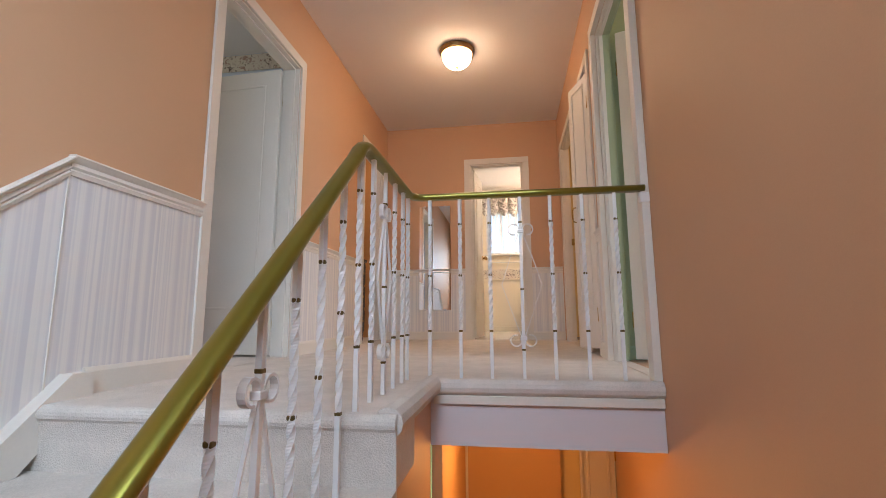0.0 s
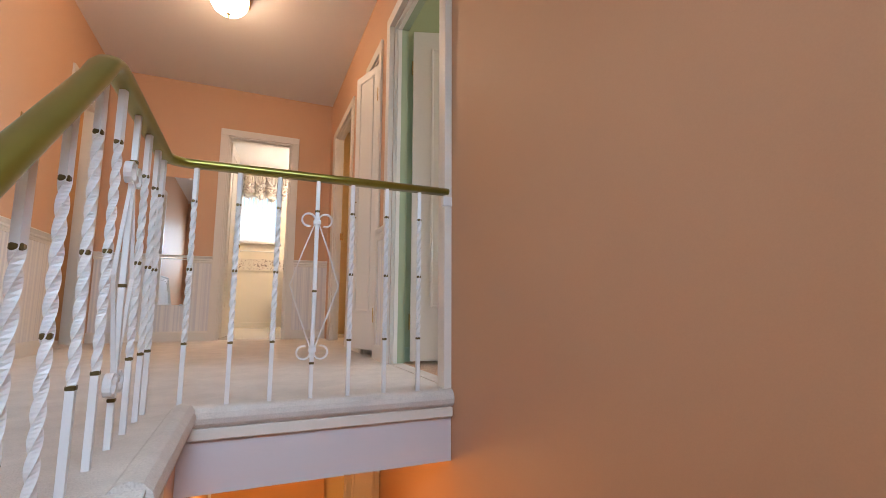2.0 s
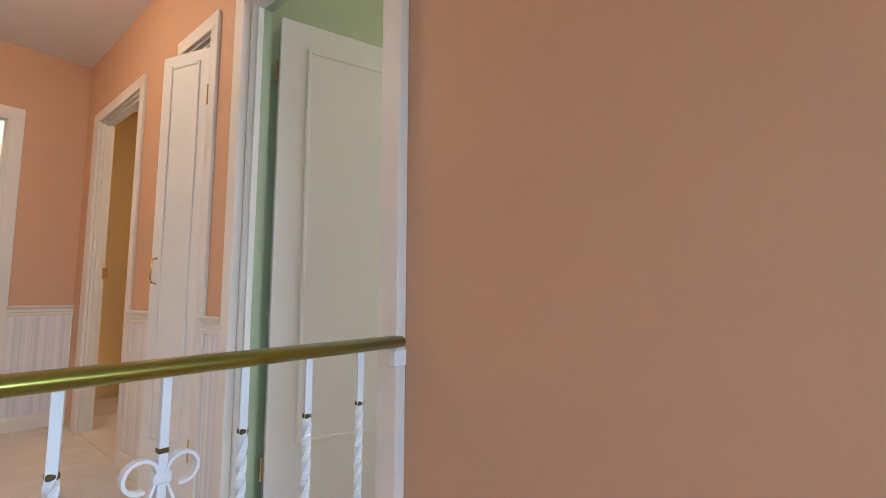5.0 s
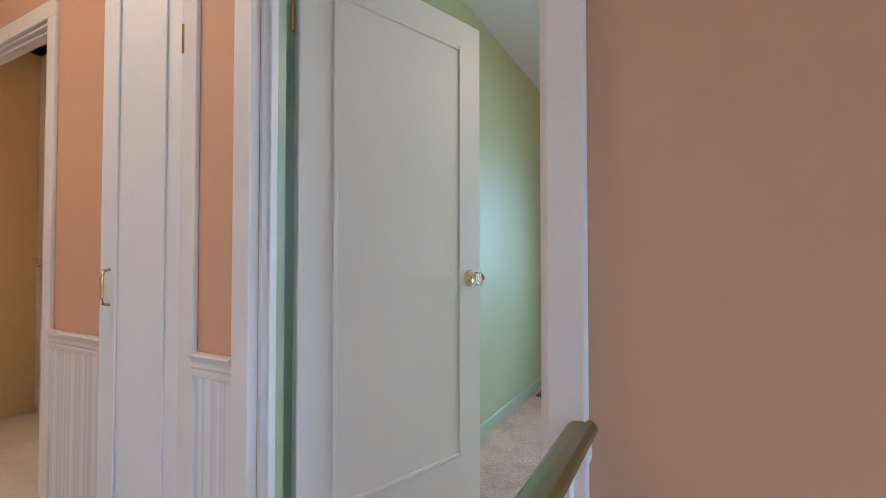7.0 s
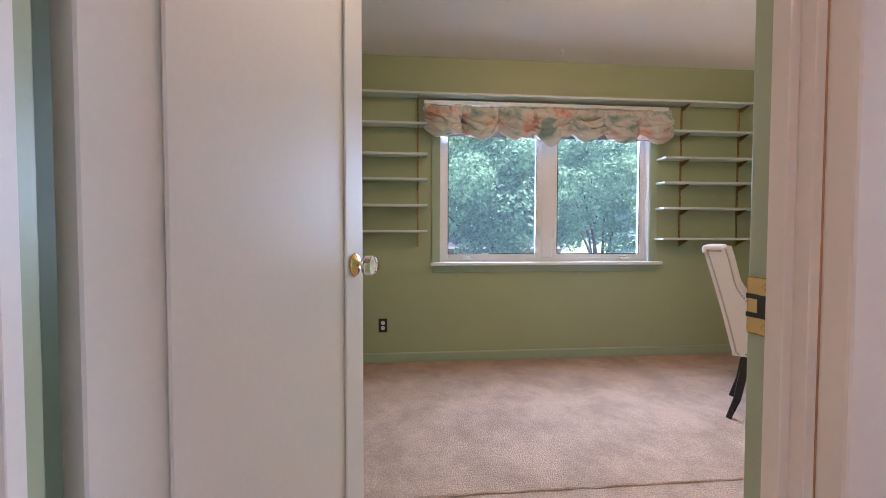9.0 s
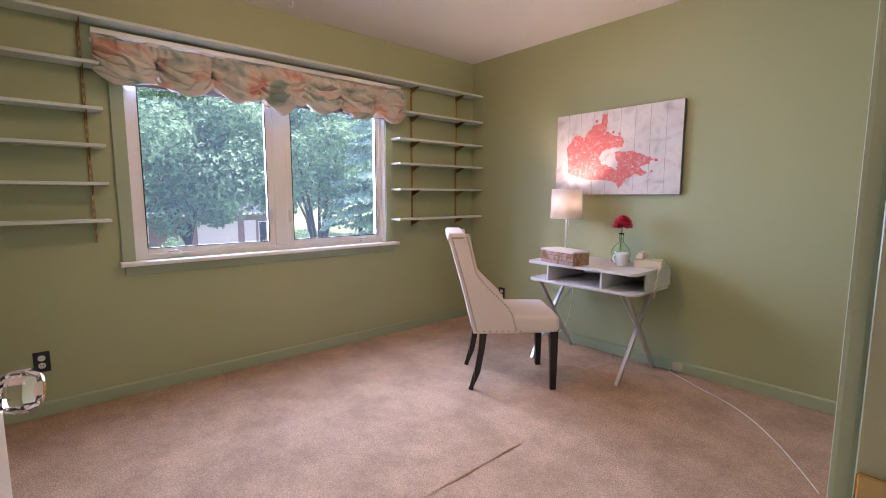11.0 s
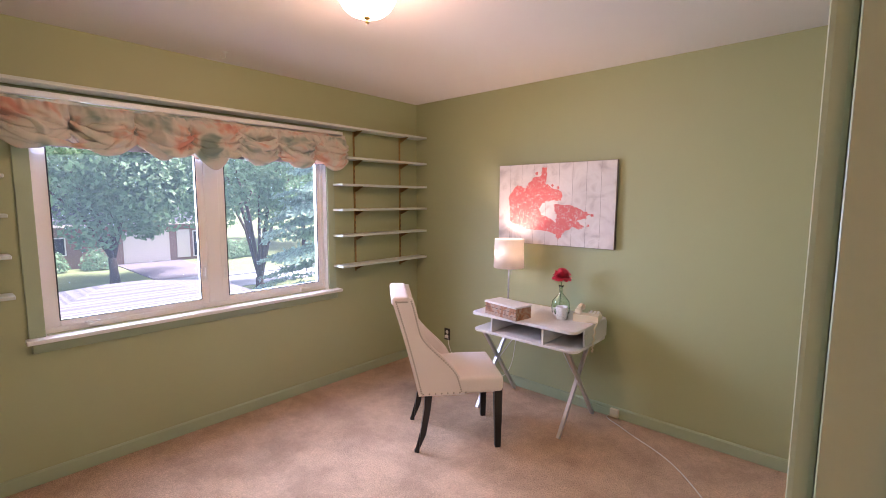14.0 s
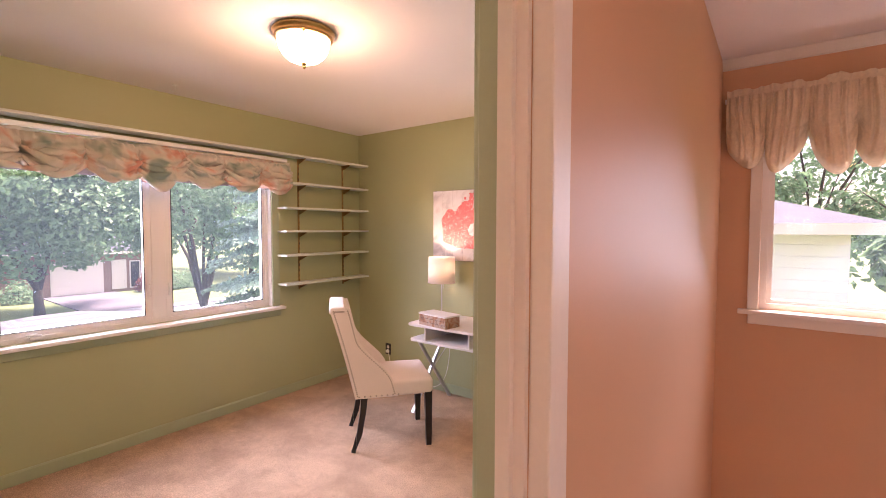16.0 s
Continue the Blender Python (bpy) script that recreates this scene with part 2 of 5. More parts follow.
def bm_tube(pts, radius, n=8, square=False):
    """A round bar along points; radius may be one for each point."""
    bm = bmesh.new()
    pts = [Vector(p) for p in pts]
    rings, up = [], Vector((0, 0, 1))
    for i, p in enumerate(pts):
        d = (pts[min(i + 1, len(pts) - 1)] - pts[max(i - 1, 0)]).normalized()
        side = d.cross(up) if abs(d.z) < .95 else d.cross(Vector((0, 1, 0)))
        side.normalize()
        top = side.cross(d)
        r = radius[i] if isinstance(radius, (list, tuple)) else radius
        k, off = (4, math.pi / 4) if square else (n, 0)
        rings.append([bm.verts.new(p + r * (1.414 if square else 1) * (math.cos(off + 2 * math.pi * j / k) * side + math.sin(off + 2 * math.pi * j / k) * top)) for j in range(k)])
    for a, b in zip(rings, rings[1:]):
        for j in range(len(a)):
            bm.faces.new((a[j], a[(j + 1) % len(a)], b[(j + 1) % len(a)], b[j]))
    bm.faces.new(rings[0][::-1])
    bm.faces.new(rings[-1])
    bmesh.ops.recalc_face_normals(bm, faces=bm.faces)
    return bm


def bm_lathe(profile, n=24, centre=(0, 0)):
    """A turned body from (radius, height) pairs."""
    bm = bmesh.new()
    rings = [[bm.verts.new((centre[0] + r * math.cos(2 * math.pi * j / n), centre[1] + r * math.sin(2 * math.pi * j / n), z)) for j in range(n)] for r, z in profile]
    for a, b in zip(rings, rings[1:]):
        for j in range(n):
            bm.faces.new((a[j], a[(j + 1) % n], b[(j + 1) % n], b[j]))
    if profile[0][0] > 1e-4:
        bm.faces.new(rings[0][::-1])
    if profile[-1][0] > 1e-4:
        bm.faces.new(rings[-1])
    bmesh.ops.remove_doubles(bm, verts=bm.verts, dist=1e-5)
    bmesh.ops.recalc_face_normals(bm, faces=bm.faces)
    return bm


def bm_prism(outline, thick):
    """A flat outline in x and y, raised by thick in z."""
    bm = bmesh.new()
    lo = [bm.verts.new((x, y, 0)) for x, y in outline]
    hi = [bm.verts.new((x, y, thick)) for x, y in outline]
    bm.faces.new(lo[::-1])
    bm.faces.new(hi)
    for i in range(len(lo)):
        j = (i + 1) % len(lo)
        bm.faces.new((lo[i], lo[j], hi[j], hi[i]))
    bmesh.ops.recalc_face_normals(bm, faces=bm.faces)
    return bm


def bm_grid(nu, nv, at):
    """A sheet whose points are at(u, v), u and v from 0 to 1."""
    bm = bmesh.new()
    g = [[bm.verts.new(at(i / nu, j / nv)) for j in range(nv + 1)] for i in range(nu + 1)]
    for i in range(nu):
        for j in range(nv):
            bm.faces.new((g[i][j], g[i + 1][j], g[i + 1][j + 1], g[i][j + 1]))
    return bm


def part(name, bm, mat, parent=None, label="", smooth=False):
    me = bpy.data.meshes.new(name)
    bm.to_mesh(me)
    bm.free()
    me.materials.append(mat)
    if smooth:
        me.polygons.foreach_set("use_smooth", [True] * len(me.polygons))
    ob = new(name, me)
    if parent:
        ob.parent = parent
    if label:
        ob["label"] = label
    return ob


def thing(name, label, category, place=(0, 0, 0), turn=0, group="", kind=""):
    ob = new(name)
    ob.matrix_basis = pose(*place, 0, 0, turn)
    return tagged(ob, label, category, group, kind)


def bm_slab(lo, hi, holes=()):
    """A wall or floor with rectangular holes through its thinnest axis: (a0, a1, b0, b1) on the other two axes in order."""
    d = [hi[i] - lo[i] for i in range(3)]
    n = d.index(min(d))
    a, b = [i for i in range(3) if i != n]
    us = sorted({lo[a], hi[a], *[u for h in holes for u in h[:2] if lo[a] < u < hi[a]]})
    vs = sorted({lo[b], hi[b], *[v for h in holes for v in h[2:] if lo[b] < v < hi[b]]})

    def solid(i, j):
        if not (0 <= i < len(us) - 1 and 0 <= j < len(vs) - 1):
            return False
        u, v = (us[i] + us[i + 1]) / 2, (vs[j] + vs[j + 1]) / 2
        return not any(h[0] < u < h[1] and h[2] < v < h[3] for h in holes)
    bm, index = bmesh.new(), {}

    def vert(i, j, k):
        if (i, j, k) not in index:
            p = [0, 0, 0]
            p[a], p[b], p[n] = us[i], vs[j], (lo[n], hi[n])[k]
            index[i, j, k] = bm.verts.new(p)
        return index[i, j, k]
    for i in range(len(us) - 1):
        for j in range(len(vs) - 1):
            if solid(i, j):
                for k in (0, 1):
                    bm.faces.new([vert(i, j, k), vert(i + 1, j, k), vert(i + 1, j + 1, k), vert(i, j + 1, k)])
                for di, dj, p, q, r, s in ((-1, 0, 0, 0, 0, 1), (1, 0, 1, 0, 1, 1), (0, -1, 0, 0, 1, 0), (0, 1, 0, 1, 1, 1)):
                    if not solid(i + di, j + dj):
                        bm.faces.new([vert(i + p, j + q, 0), vert(i + r, j + s, 0), vert(i + r, j + s, 1), vert(i + p, j + q, 1)])
    bmesh.ops.recalc_face_normals(bm, faces=bm.faces)
    return bm


def structure(name, bm, mat, label, category):
    return tagged(part(name, bm, mat), label, category, kind="structure")


def bm_moulding(p0, p1, out, profile):
    """A moulding from p0 to p1; profile holds (how far out of the wall, height) pairs."""
    bm = bmesh.new()
    p0, p1, out = Vector(p0), Vector(p1), Vector(out)
    ends = [[bm.verts.new(p + out * d + Vector((0, 0, h))) for d, h in profile] for p in (p0, p1)]
    k = len(profile)
    for i in range(k):
        bm.faces.new((ends[0][i], ends[0][(i + 1) % k], ends[1][(i + 1) % k], ends[1][i]))
    bm.faces.new(ends[0])
    bm.faces.new(ends[1][::-1])
    bmesh.ops.recalc_face_normals(bm, faces=bm.faces)
    return bm


CHAIRRAIL = [(0, -.07), (.010, -.07), (.014, -.055), (.010, -.048), (.016, -.040), (.012, -.026), (.024, -.012), (.030, -.006), (.028, 0), (0, 0)]
BASE = [(0, 0), (.014, 0), (.014, .075), (.008, .09), (0, .09)]
CROWN = [(0, -.055), (.012, -.05), (.03, -.02), (.045, -.004), (.045, 0), (0, 0)]

# ---- large structure ----
XW, XE, YN, YS, H = -1.46, .570, 5.42, -.38, 2.532
XR, XWIN, RS, RN = .648, 3.925, -.592, 3.12
LOW, MID = -2.66, -1.31
DG = (2.246, 3.038)      # opening to the green room
DC = (3.365, 3.665)       # closet
DN = (4.26, 5.05)       # north-east room
DW = (2.238, 3.105)       # west bedroom
DW2 = (4.555, 5.26)      # north-west room
DB = (-.450, .166)       # bathroom, along x
DH = 2.035

structure("wall_east", bm_slab((XE, YS - .12, LOW), (XR - .006, YN, H), [(*DG, 0, DH), (*DC, 0, DH), (*DN, 0, DH)]), PEACH, "peach painted plaster wall beside the stairwell and hall", "wall")
structure("wall_west", bm_slab((XW - .12, YS - .12, LOW), (XW, YN, H), [(*DW, 0, DH), (*DW2, 0, DH)]), PEACH, "peach painted wall above striped wainscot", "wall")
structure("wall_north", bm_slab((XW, YN, 0), (XR, YN + .12, H), [(*DB, 0, DH)]), PEACH, "peach painted end wall of the hall", "wall")
structure("wall_south", bm_slab((XW, YS - .12, LOW), (XE, YS, H), [(-1.26, .36, 1.07, 2.16)]), PEACH, "peach painted wall with the landing window", "wall")
structure("floor", bm_slab((XW, 1.49, -.06), (XE, YN, 0), [(-.335, XE + 1, 1.4, 2.175)]), CARPET, "beige cut-pile carpet on the upper hall", "floor")
structure("floor_green_room", bm_box((XR, RS, -.06), (XWIN, RN, -.002)), CARPET_ROOM, "trodden beige pile carpet with vacuum marks", "floor")
structure("ceiling", bm_slab((XW - .12, YS - .12, H), (XR, YN + .12, H + .12)), CEIL, "white painted hall ceiling", "ceiling")
structure("ceiling_green_room", bm_slab((XR, RS - .12, H), (XWIN + .2, RN + .1, H + .12)), CEIL, "white painted room ceiling", "ceiling")
structure("wall_window", bm_slab((XWIN, RS - .12, -.06), (XWIN + .2, RN + .12, H), [(.47, 2.31, .838, 2.025)]), GREEN, "sage green painted wall with the wide window", "wall")
structure("wall_room_south", bm_box((XR, RS - .12, -.06), (XWIN, RS, H)), GREEN, "sage green painted wall behind the desk", "wall")
structure("wall_room_north", bm_box((XR, RN, -.06), (XWIN, RN + .12, H)), GREEN, "sage green painted wall beside the open door", "wall")
structure("wall_room_west", bm_slab((XR - .006, RS, 0), (XR, RN, H), [(*DG, 0, DH)]), GREEN, "sage green painted face of the hall wall", "wall")
for nm, x0, x1, (ya, yb), mt in (("threshold_green", XE, XR, DG, CARPET), ("threshold_closet", XE, XR, DC, CARPET), ("threshold_north", XE, XR, DN, CARPET), ("threshold_west", XW - .12, XW, DW, CARPET), ("threshold_study", XW - .12, XW, DW2, CARPET)):
    structure(nm, bm_box((x0 + .001, ya, -.01), (x1 - .001, yb, .003), .002), mt, "carpet strip in the doorway", "threshold")
# west bedroom and north-west room, seen through their doors
structure("floor_west_room", bm_box((-4.4, .4, -.06), (XW - .12, 5.9, 0)), CARPET, "beige carpet in the bedroom", "floor")
structure("wall_west_room_north", bm_box((-4.4, 3.62, 0), (XW - .12, 3.72, H)), DAYLIT_BLUE, "pale bedroom wall with blue daylight put into its colour", "wall")
structure("wall_west_room_south", bm_box((-4.4, .3, 0), (XW - .12, .4, H)), DAYLIT_BLUE, "pale bedroom wall with blue daylight put into its colour", "wall")
structure("wall_west_room_west", bm_slab((-4.5, .3, 0), (-4.4, 6.0, H), [(1.5, 2.9, .9, 2.05)]), DAYLIT_BLUE, "pale outer bedroom wall with blue daylight put into its colour", "wall")
# the orange light behind this doorway is put into the wall colour
structure("wall_study_north", bm_box((-4.4, 5.9, 0), (XW - .12, 6.0, H)), AMBER_LIT, "small room wall with warm light put into its colour", "wall")
structure("ceiling_west_room", bm_box((-4.5, .3, H), (XW - .12, 6.0, H + .1)), CEIL, "white bedroom ceiling", "ceiling")
tagged(part("border_paper", bm_box((-4.4, 3.612, H - .16), (XW - .12, 3.617, H - .01)), BORDER), "dark floral wallpaper border below the ceiling", "wallpaper border", kind="structure")
# north-east room
structure("floor_north_room", bm_box((XR, RN + .12, -.06), (4.1, 6.2, 0)), CARPET, "pale carpet in the north room", "floor")
structure("wall_north_room", bm_box((XR, 6.1, 0), (4.1, 6.2, H)), YELLOW, "warm yellow bedroom wall", "wall")
structure("wall_north_room_east", bm_box((4.0, RN + .12, 0), (4.1, 6.1, H)), YELLOW, "warm yellow bedroom wall", "wall")
structure("wall_closet", bm_slab((XR, 4.15, 0), (4.0, 4.25, H)), YELLOW, "yellow partition beside the closet", "wall")
structure("ceiling_north_room", bm_box((XR, RN + .12, H), (4.1, 6.2, H + .1)), CEIL, "white ceiling of the north room", "ceiling")
structure("wall_closet_back", bm_box((1.3, RN + .12, 0), (1.4, 4.15, H)), WHITE, "white closet back wall", "wall")
# bathroom
structure("floor_bathroom", bm_box((-1.3, YN, -.06), (1.3, 8.3, 0.001)), TILE, "pale tiled bathroom floor", "floor")
structure("wall_bathroom_north", bm_slab((-1.3, 8.3, 0), (1.3, 8.42, H), [(-.42, .22, 1.35, 2.12)]), CREAM, "cream bathroom wall with window", "wall")
structure("wall_bathroom_east", bm_box((1.2, YN + .12, 0), (1.3, 8.3, H)), CREAM, "cream bathroom wall", "wall")
structure("wall_bathroom_west", bm_box((-1.3, YN + .12, 0), (-1.2, 8.3, H)), CREAM, "cream bathroom wall", "wall")
structure("ceiling_bathroom", bm_box((-1.3, YN + .12, H), (1.3, 8.42, H + .1)), CEIL, "white bathroom ceiling", "ceiling")
structure("trim_bathroom_border", bm_join(bm_box((-1.2, 8.294, .91), (1.2, 8.298, 1.08)), bm_box((1.194, YN + .12, .91), (1.198, 8.29, 1.08))), BORDER, "floral wallpaper border with grapes", "wallpaper border")
structure("trim_bathroom_rail", bm_join(bm_moulding((-1.2, 8.292, .91), (1.2, 8.292, .91), (0, -1, 0), [(0, -.02), (.012, -.02), (.012, 0), (0, 0)]), bm_moulding((-1.2, 8.3, 0), (1.2, 8.3, 0), (0, -1, 0), BASE)), CREAM, "cream bathroom trim", "trim")
# stairs, landing and the floor below
structure("floor_landing", bm_box((XW, YS, MID - .12), (XE, .23, MID)), CARPET, "beige carpet on the half landing", "floor")
structure("floor_lower", bm_box((XW - .1, .2, LOW - .1), (2.4, 5.6, LOW)), CARPET, "beige carpet on the lower hall", "floor")
wp = [(2.175, LOW), (2.175, -.07), (1.52, -.09), (1.52, -.24), (.23, MID - .02), (.23, LOW)]
bm = bm_move(bm_prism(wp, .06), Matrix(((0, 0, 1, -.405), (1, 0, 0, 0), (0, 1, 0, 0), (0, 0, 0, 1))))
structure("wall_well", bm, PEACH, "peach painted wall below the open stair side", "wall")
# the amber glow below the landing is put into these wall colours
structure("wall_lower_north", bm_slab((-.30, 3.10, LOW), (XE - .002, 3.16, -.263), [(.25, XE + 1, LOW, -.30)]), AMBER_LIT, "lower hall wall with amber lamplight put into its colour", "wall")
structure("wall_lower_west", bm_box((-.345, 2.19, LOW), (-.30, 3.16, -.263)), AMBER_LIT, "lower partition with amber lamplight put into its colour", "wall")
# yellow light from the lower room is put into this strip's colour
structure("wall_lower_room", bm_box((.25, 3.165, LOW), (.37, 3.19, -.263)), YELLOW, "lower room wall with yellow light put into its colour", "wall")
structure("ceiling_lower", bm_slab((XW, 2.20, -.262), (XE, 5.6, -.16)), CEIL, "white lower hall ceiling", "ceiling")
structure("trim_lower_casing", bm_join(bm_box((.365, 3.14, LOW), (.380, 3.165, -.29)), bm_box((-.299, 3.085, LOW), (-.285, 3.099, -.263))), WHITE, "cream painted casing of the lower door", "trim")
structure("trim_landing_fascia", bm_box((-.345, 2.180, -.262), (XE - .002, 2.20, -.075)), LAVENDER, "pale lilac painted fascia below the landing", "trim")
structure("trim_landing_strip", bm_box((-.33, 2.160, -.098), (XE - .003, 2.18, -.062), .003), WHITE, "white wooden strip below the carpeted edge", "trim")

# carpeted steps: each tread with a rolled nose
STEP, RISE, NOSE = .215, .189, 1.49
stair = thing("staircase", "staircase of carpeted steps with rolled noses", "staircase", kind="structure")


def bm_step(y, z, deep, width, x0):
    prof = [(0, 0), (deep, 0)] + [(deep + .028 * math.sin(a), -.026 + .026 * math.cos(a)) for a in [math.pi * i / 8 for i in range(7)]][1:] + [(deep + .016, -.062), (deep + .010, -.10), (deep + .006, -RISE), (0, -RISE)]
    bm = bmesh.new()
    ends = [[bm.verts.new((x, y - d, z + h)) for d, h in prof] for x in (x0, x0 + width)]
    k = len(prof)
    for i in range(k):
        bm.faces.new((ends[0][i], ends[0][(i + 1) % k], ends[1][(i + 1) % k], ends[1][i]))
    bm.faces.new(ends[0])
    bm.faces.new(ends[1][::-1])
    bmesh.ops.recalc_face_normals(bm, faces=bm.faces)
    return bm


for i in range(7):
    part("step", bm_step(NOSE - STEP * (i - 1), -RISE * i - .0005, STEP, XW * -1 - .312, XW), CARPET, stair)
down = thing("staircase", "lower flight of carpeted steps below the landing", "staircase", kind="structure")
for i in range(7):
    st = bm_move(bm_step(0, 0, STEP, .90, -.45), pose(.114, .23 + STEP * i, MID - RISE * (i + 1), 0, 0, 180))
    part("step", st, CARPET, down)

# rolled carpet edge round the well
edge = bm_join(bm_tube([(-.338, 1.49, -.026), (-.338, 2.18, -.026)], .042, 12), bm_tube([(-.345, 2.180, -.030), (XE - .002, 2.180, -.030)], .034, 12))
structure("trim_carpet_edge", edge, CARPET, "rolled beige carpet edge round the stairwell", "carpet edge")

# ---- wainscot, rails and baseboards ----


def panelled(name, lo, hi, label="striped embossed wainscot with a white chair rail"):
    structure(name, bm_box(lo, hi), WAINSCOT, label, "wainscot")


W6 = .006
panelled("wainscot_west", (XW, 1.520, 0), (XW + W6, DW[0] - .066, .735))
panelled("wainscot_west_far", (XW, DW[1] + .066, 0), (XW + W6, DW2[0] - .066, .735))
panelled("wainscot_north_west", (XW + W6, YN - W6, 0), (DB[0] - .066, YN, .735))
panelled("wainscot_north_east", (DB[1] + .066, YN - W6, 0), (XE, YN, .735))
panelled("wainscot_east_near", (XE - W6, DG[1] + .078, 0), (XE, DC[0] - .066, .735))
panelled("wainscot_east_mid", (XE - W6, DC[1] + .066, 0), (XE, DN[0] - .066, .735))
# the sloping panel beside the stairs
sl = RISE / STEP
yl = YS
pts = [(1.520, .735), (1.520, -.06), (yl, -.06 - sl * (1.520 - yl)), (yl, .735 - sl * (1.520 - yl))]
bm = bm_prism([(a, b) for a, b in pts], W6)
bm_move(bm, Matrix(((0, 0, 1, XW), (1, 0, 0, 0), (0, 1, 0, 0), (0, 0, 0, 1))))
structure("wainscot_stair", bm, WAINSCOT, "striped embossed wainscot following the stairs", "wainscot")
structure("trim_panel_bead", bm_box((XW + W6, 1.513, .0), (XW + W6 + .004, 1.5208, .735), .0015), WHITE, "narrow white bead between wainscot panels", "trim")
structure("chair_rail_west", bm_moulding((XW + .002, 1.513, .80), (XW + .002, DW[0] - .064, .80), (1, 0, 0), CHAIRRAIL), WHITE, "white moulded chair rail", "chair rail")
structure("chair_rail_stair", bm_moulding((XW + .002, 1.520, .80), (XW + .002, yl, .80 - sl * (1.520 - yl)), (1, 0, 0), CHAIRRAIL), WHITE, "white moulded chair rail sloping down the stairs", "chair rail")
structure("chair_rail_west_far", bm_moulding((XW + .002, DW[1] + .064, .80), (XW + .002, DW2[0] - .064, .80), (1, 0, 0), CHAIRRAIL), WHITE, "white moulded chair rail", "chair rail")
structure("chair_rail_north_west", bm_moulding((XW, YN - .002, .80), (DB[0] - .064, YN - .002, .80), (0, -1, 0), CHAIRRAIL), WHITE, "white moulded chair rail", "chair rail")
structure("chair_rail_north_east", bm_moulding((DB[1] + .064, YN - .002, .80), (XE, YN - .002, .80), (0, -1, 0), CHAIRRAIL), WHITE, "white moulded chair rail", "chair rail")
structure("chair_rail_east_near", bm_moulding((XE - .002, DG[1] + .078, .80), (XE - .002, DC[0] - .064, .80), (-1, 0, 0), CHAIRRAIL), WHITE, "white moulded chair rail", "chair rail")
structure("chair_rail_east_mid", bm_moulding((XE - .002, DC[1] + .066, .80), (XE - .002, DN[0] - .064, .80), (-1, 0, 0), CHAIRRAIL), WHITE, "white moulded chair rail", "chair rail")
structure("baseboard_west", bm_join(bm_moulding((XW + W6, 1.645, 0), (XW + W6, DW[0] - .066, 0), (1, 0, 0), BASE), bm_moulding((XW + W6, DW[1] + .066, 0), (XW + W6, DW2[0] - .066, 0), (1, 0, 0), BASE)), WHITE, "white painted baseboard", "baseboard")
structure("baseboard_north", bm_join(bm_moulding((XW, YN - W6, 0), (DB[0] - .066, YN - W6, 0), (0, -1, 0), BASE), bm_moulding((DB[1] + .066, YN - W6, 0), (XE, YN - W6, 0), (0, -1, 0), BASE)), WHITE, "white painted baseboard", "baseboard")
structure("baseboard_east", bm_join(bm_moulding((XE - W6, DG[1] + .078, 0), (XE - W6, DC[0] - .066, 0), (-1, 0, 0), BASE), bm_moulding((XE - W6, DC[1] + .066, 0), (XE - W6, DN[0] - .066, 0), (-1, 0, 0), BASE)), WHITE, "white painted baseboard", "baseboard")
# skirt board of the stairs, capped, with its squared end on the hall floor
sk = [(1.645, .078), (1.645, 0), (1.46, -.16), (yl, -.16 - sl * (1.46 - yl) - .1), (yl, .078 - sl * (1.565 - yl)), (1.565, .078)]
bm = bm_prism(sk, .05)
bm_move(bm, Matrix(((0, 0, 1, XW + W6), (1, 0, 0, 0), (0, 1, 0, 0), (0, 0, 0, 1))))
structure("trim_stair_skirt", bm, WHITE, "white painted skirt board beside the steps", "skirt board")
structure("trim_crown_south", bm_moulding((XW, YS, H), (XE, YS, H), (0, 1, 0), CROWN), WHITE, "narrow white crown moulding", "crown moulding")
GB = [(0, 0), (.012, 0), (.012, .07), (.006, .08), (0, .08)]
structure("baseboard_room", bm_join(bm_moulding((XWIN, RS, 0), (XWIN, RN, 0), (-1, 0, 0), GB), bm_moulding((XR, RS, 0), (XWIN, RS, 0), (0, 1, 0), GB), bm_moulding((XR, RN, 0), (XWIN, RN, 0), (0, -1, 0), GB), bm_moulding((XR, RS, 0), (XR, DG[0] - .08, 0), (1, 0, 0), GB)), GREENTRIM, "sage green painted baseboard", "baseboard")

# ---- doors ----


def casing(along, fixed, out, a0, a1, top, mat, width=.065, thick=.016):
    """Two legs and a head round an opening on a wall's face; along is 0 for x and 1 for y."""
    legs = []
    lo_f, hi_f = sorted((fixed, fixed + out * thick))

    def put(a, b, z0, z1):
        lo, hi = [0, 0, z0], [0, 0, z1]
        lo[along], hi[along], lo[1 - along], hi[1 - along] = a, b, lo_f, hi_f
        return bm_box(lo, hi, .004, 2)
    return put(a0 - width, a0, 0, top), put(a1, a1 + width, 0, top), put(a0 - width, a1 + width, top, top + width)


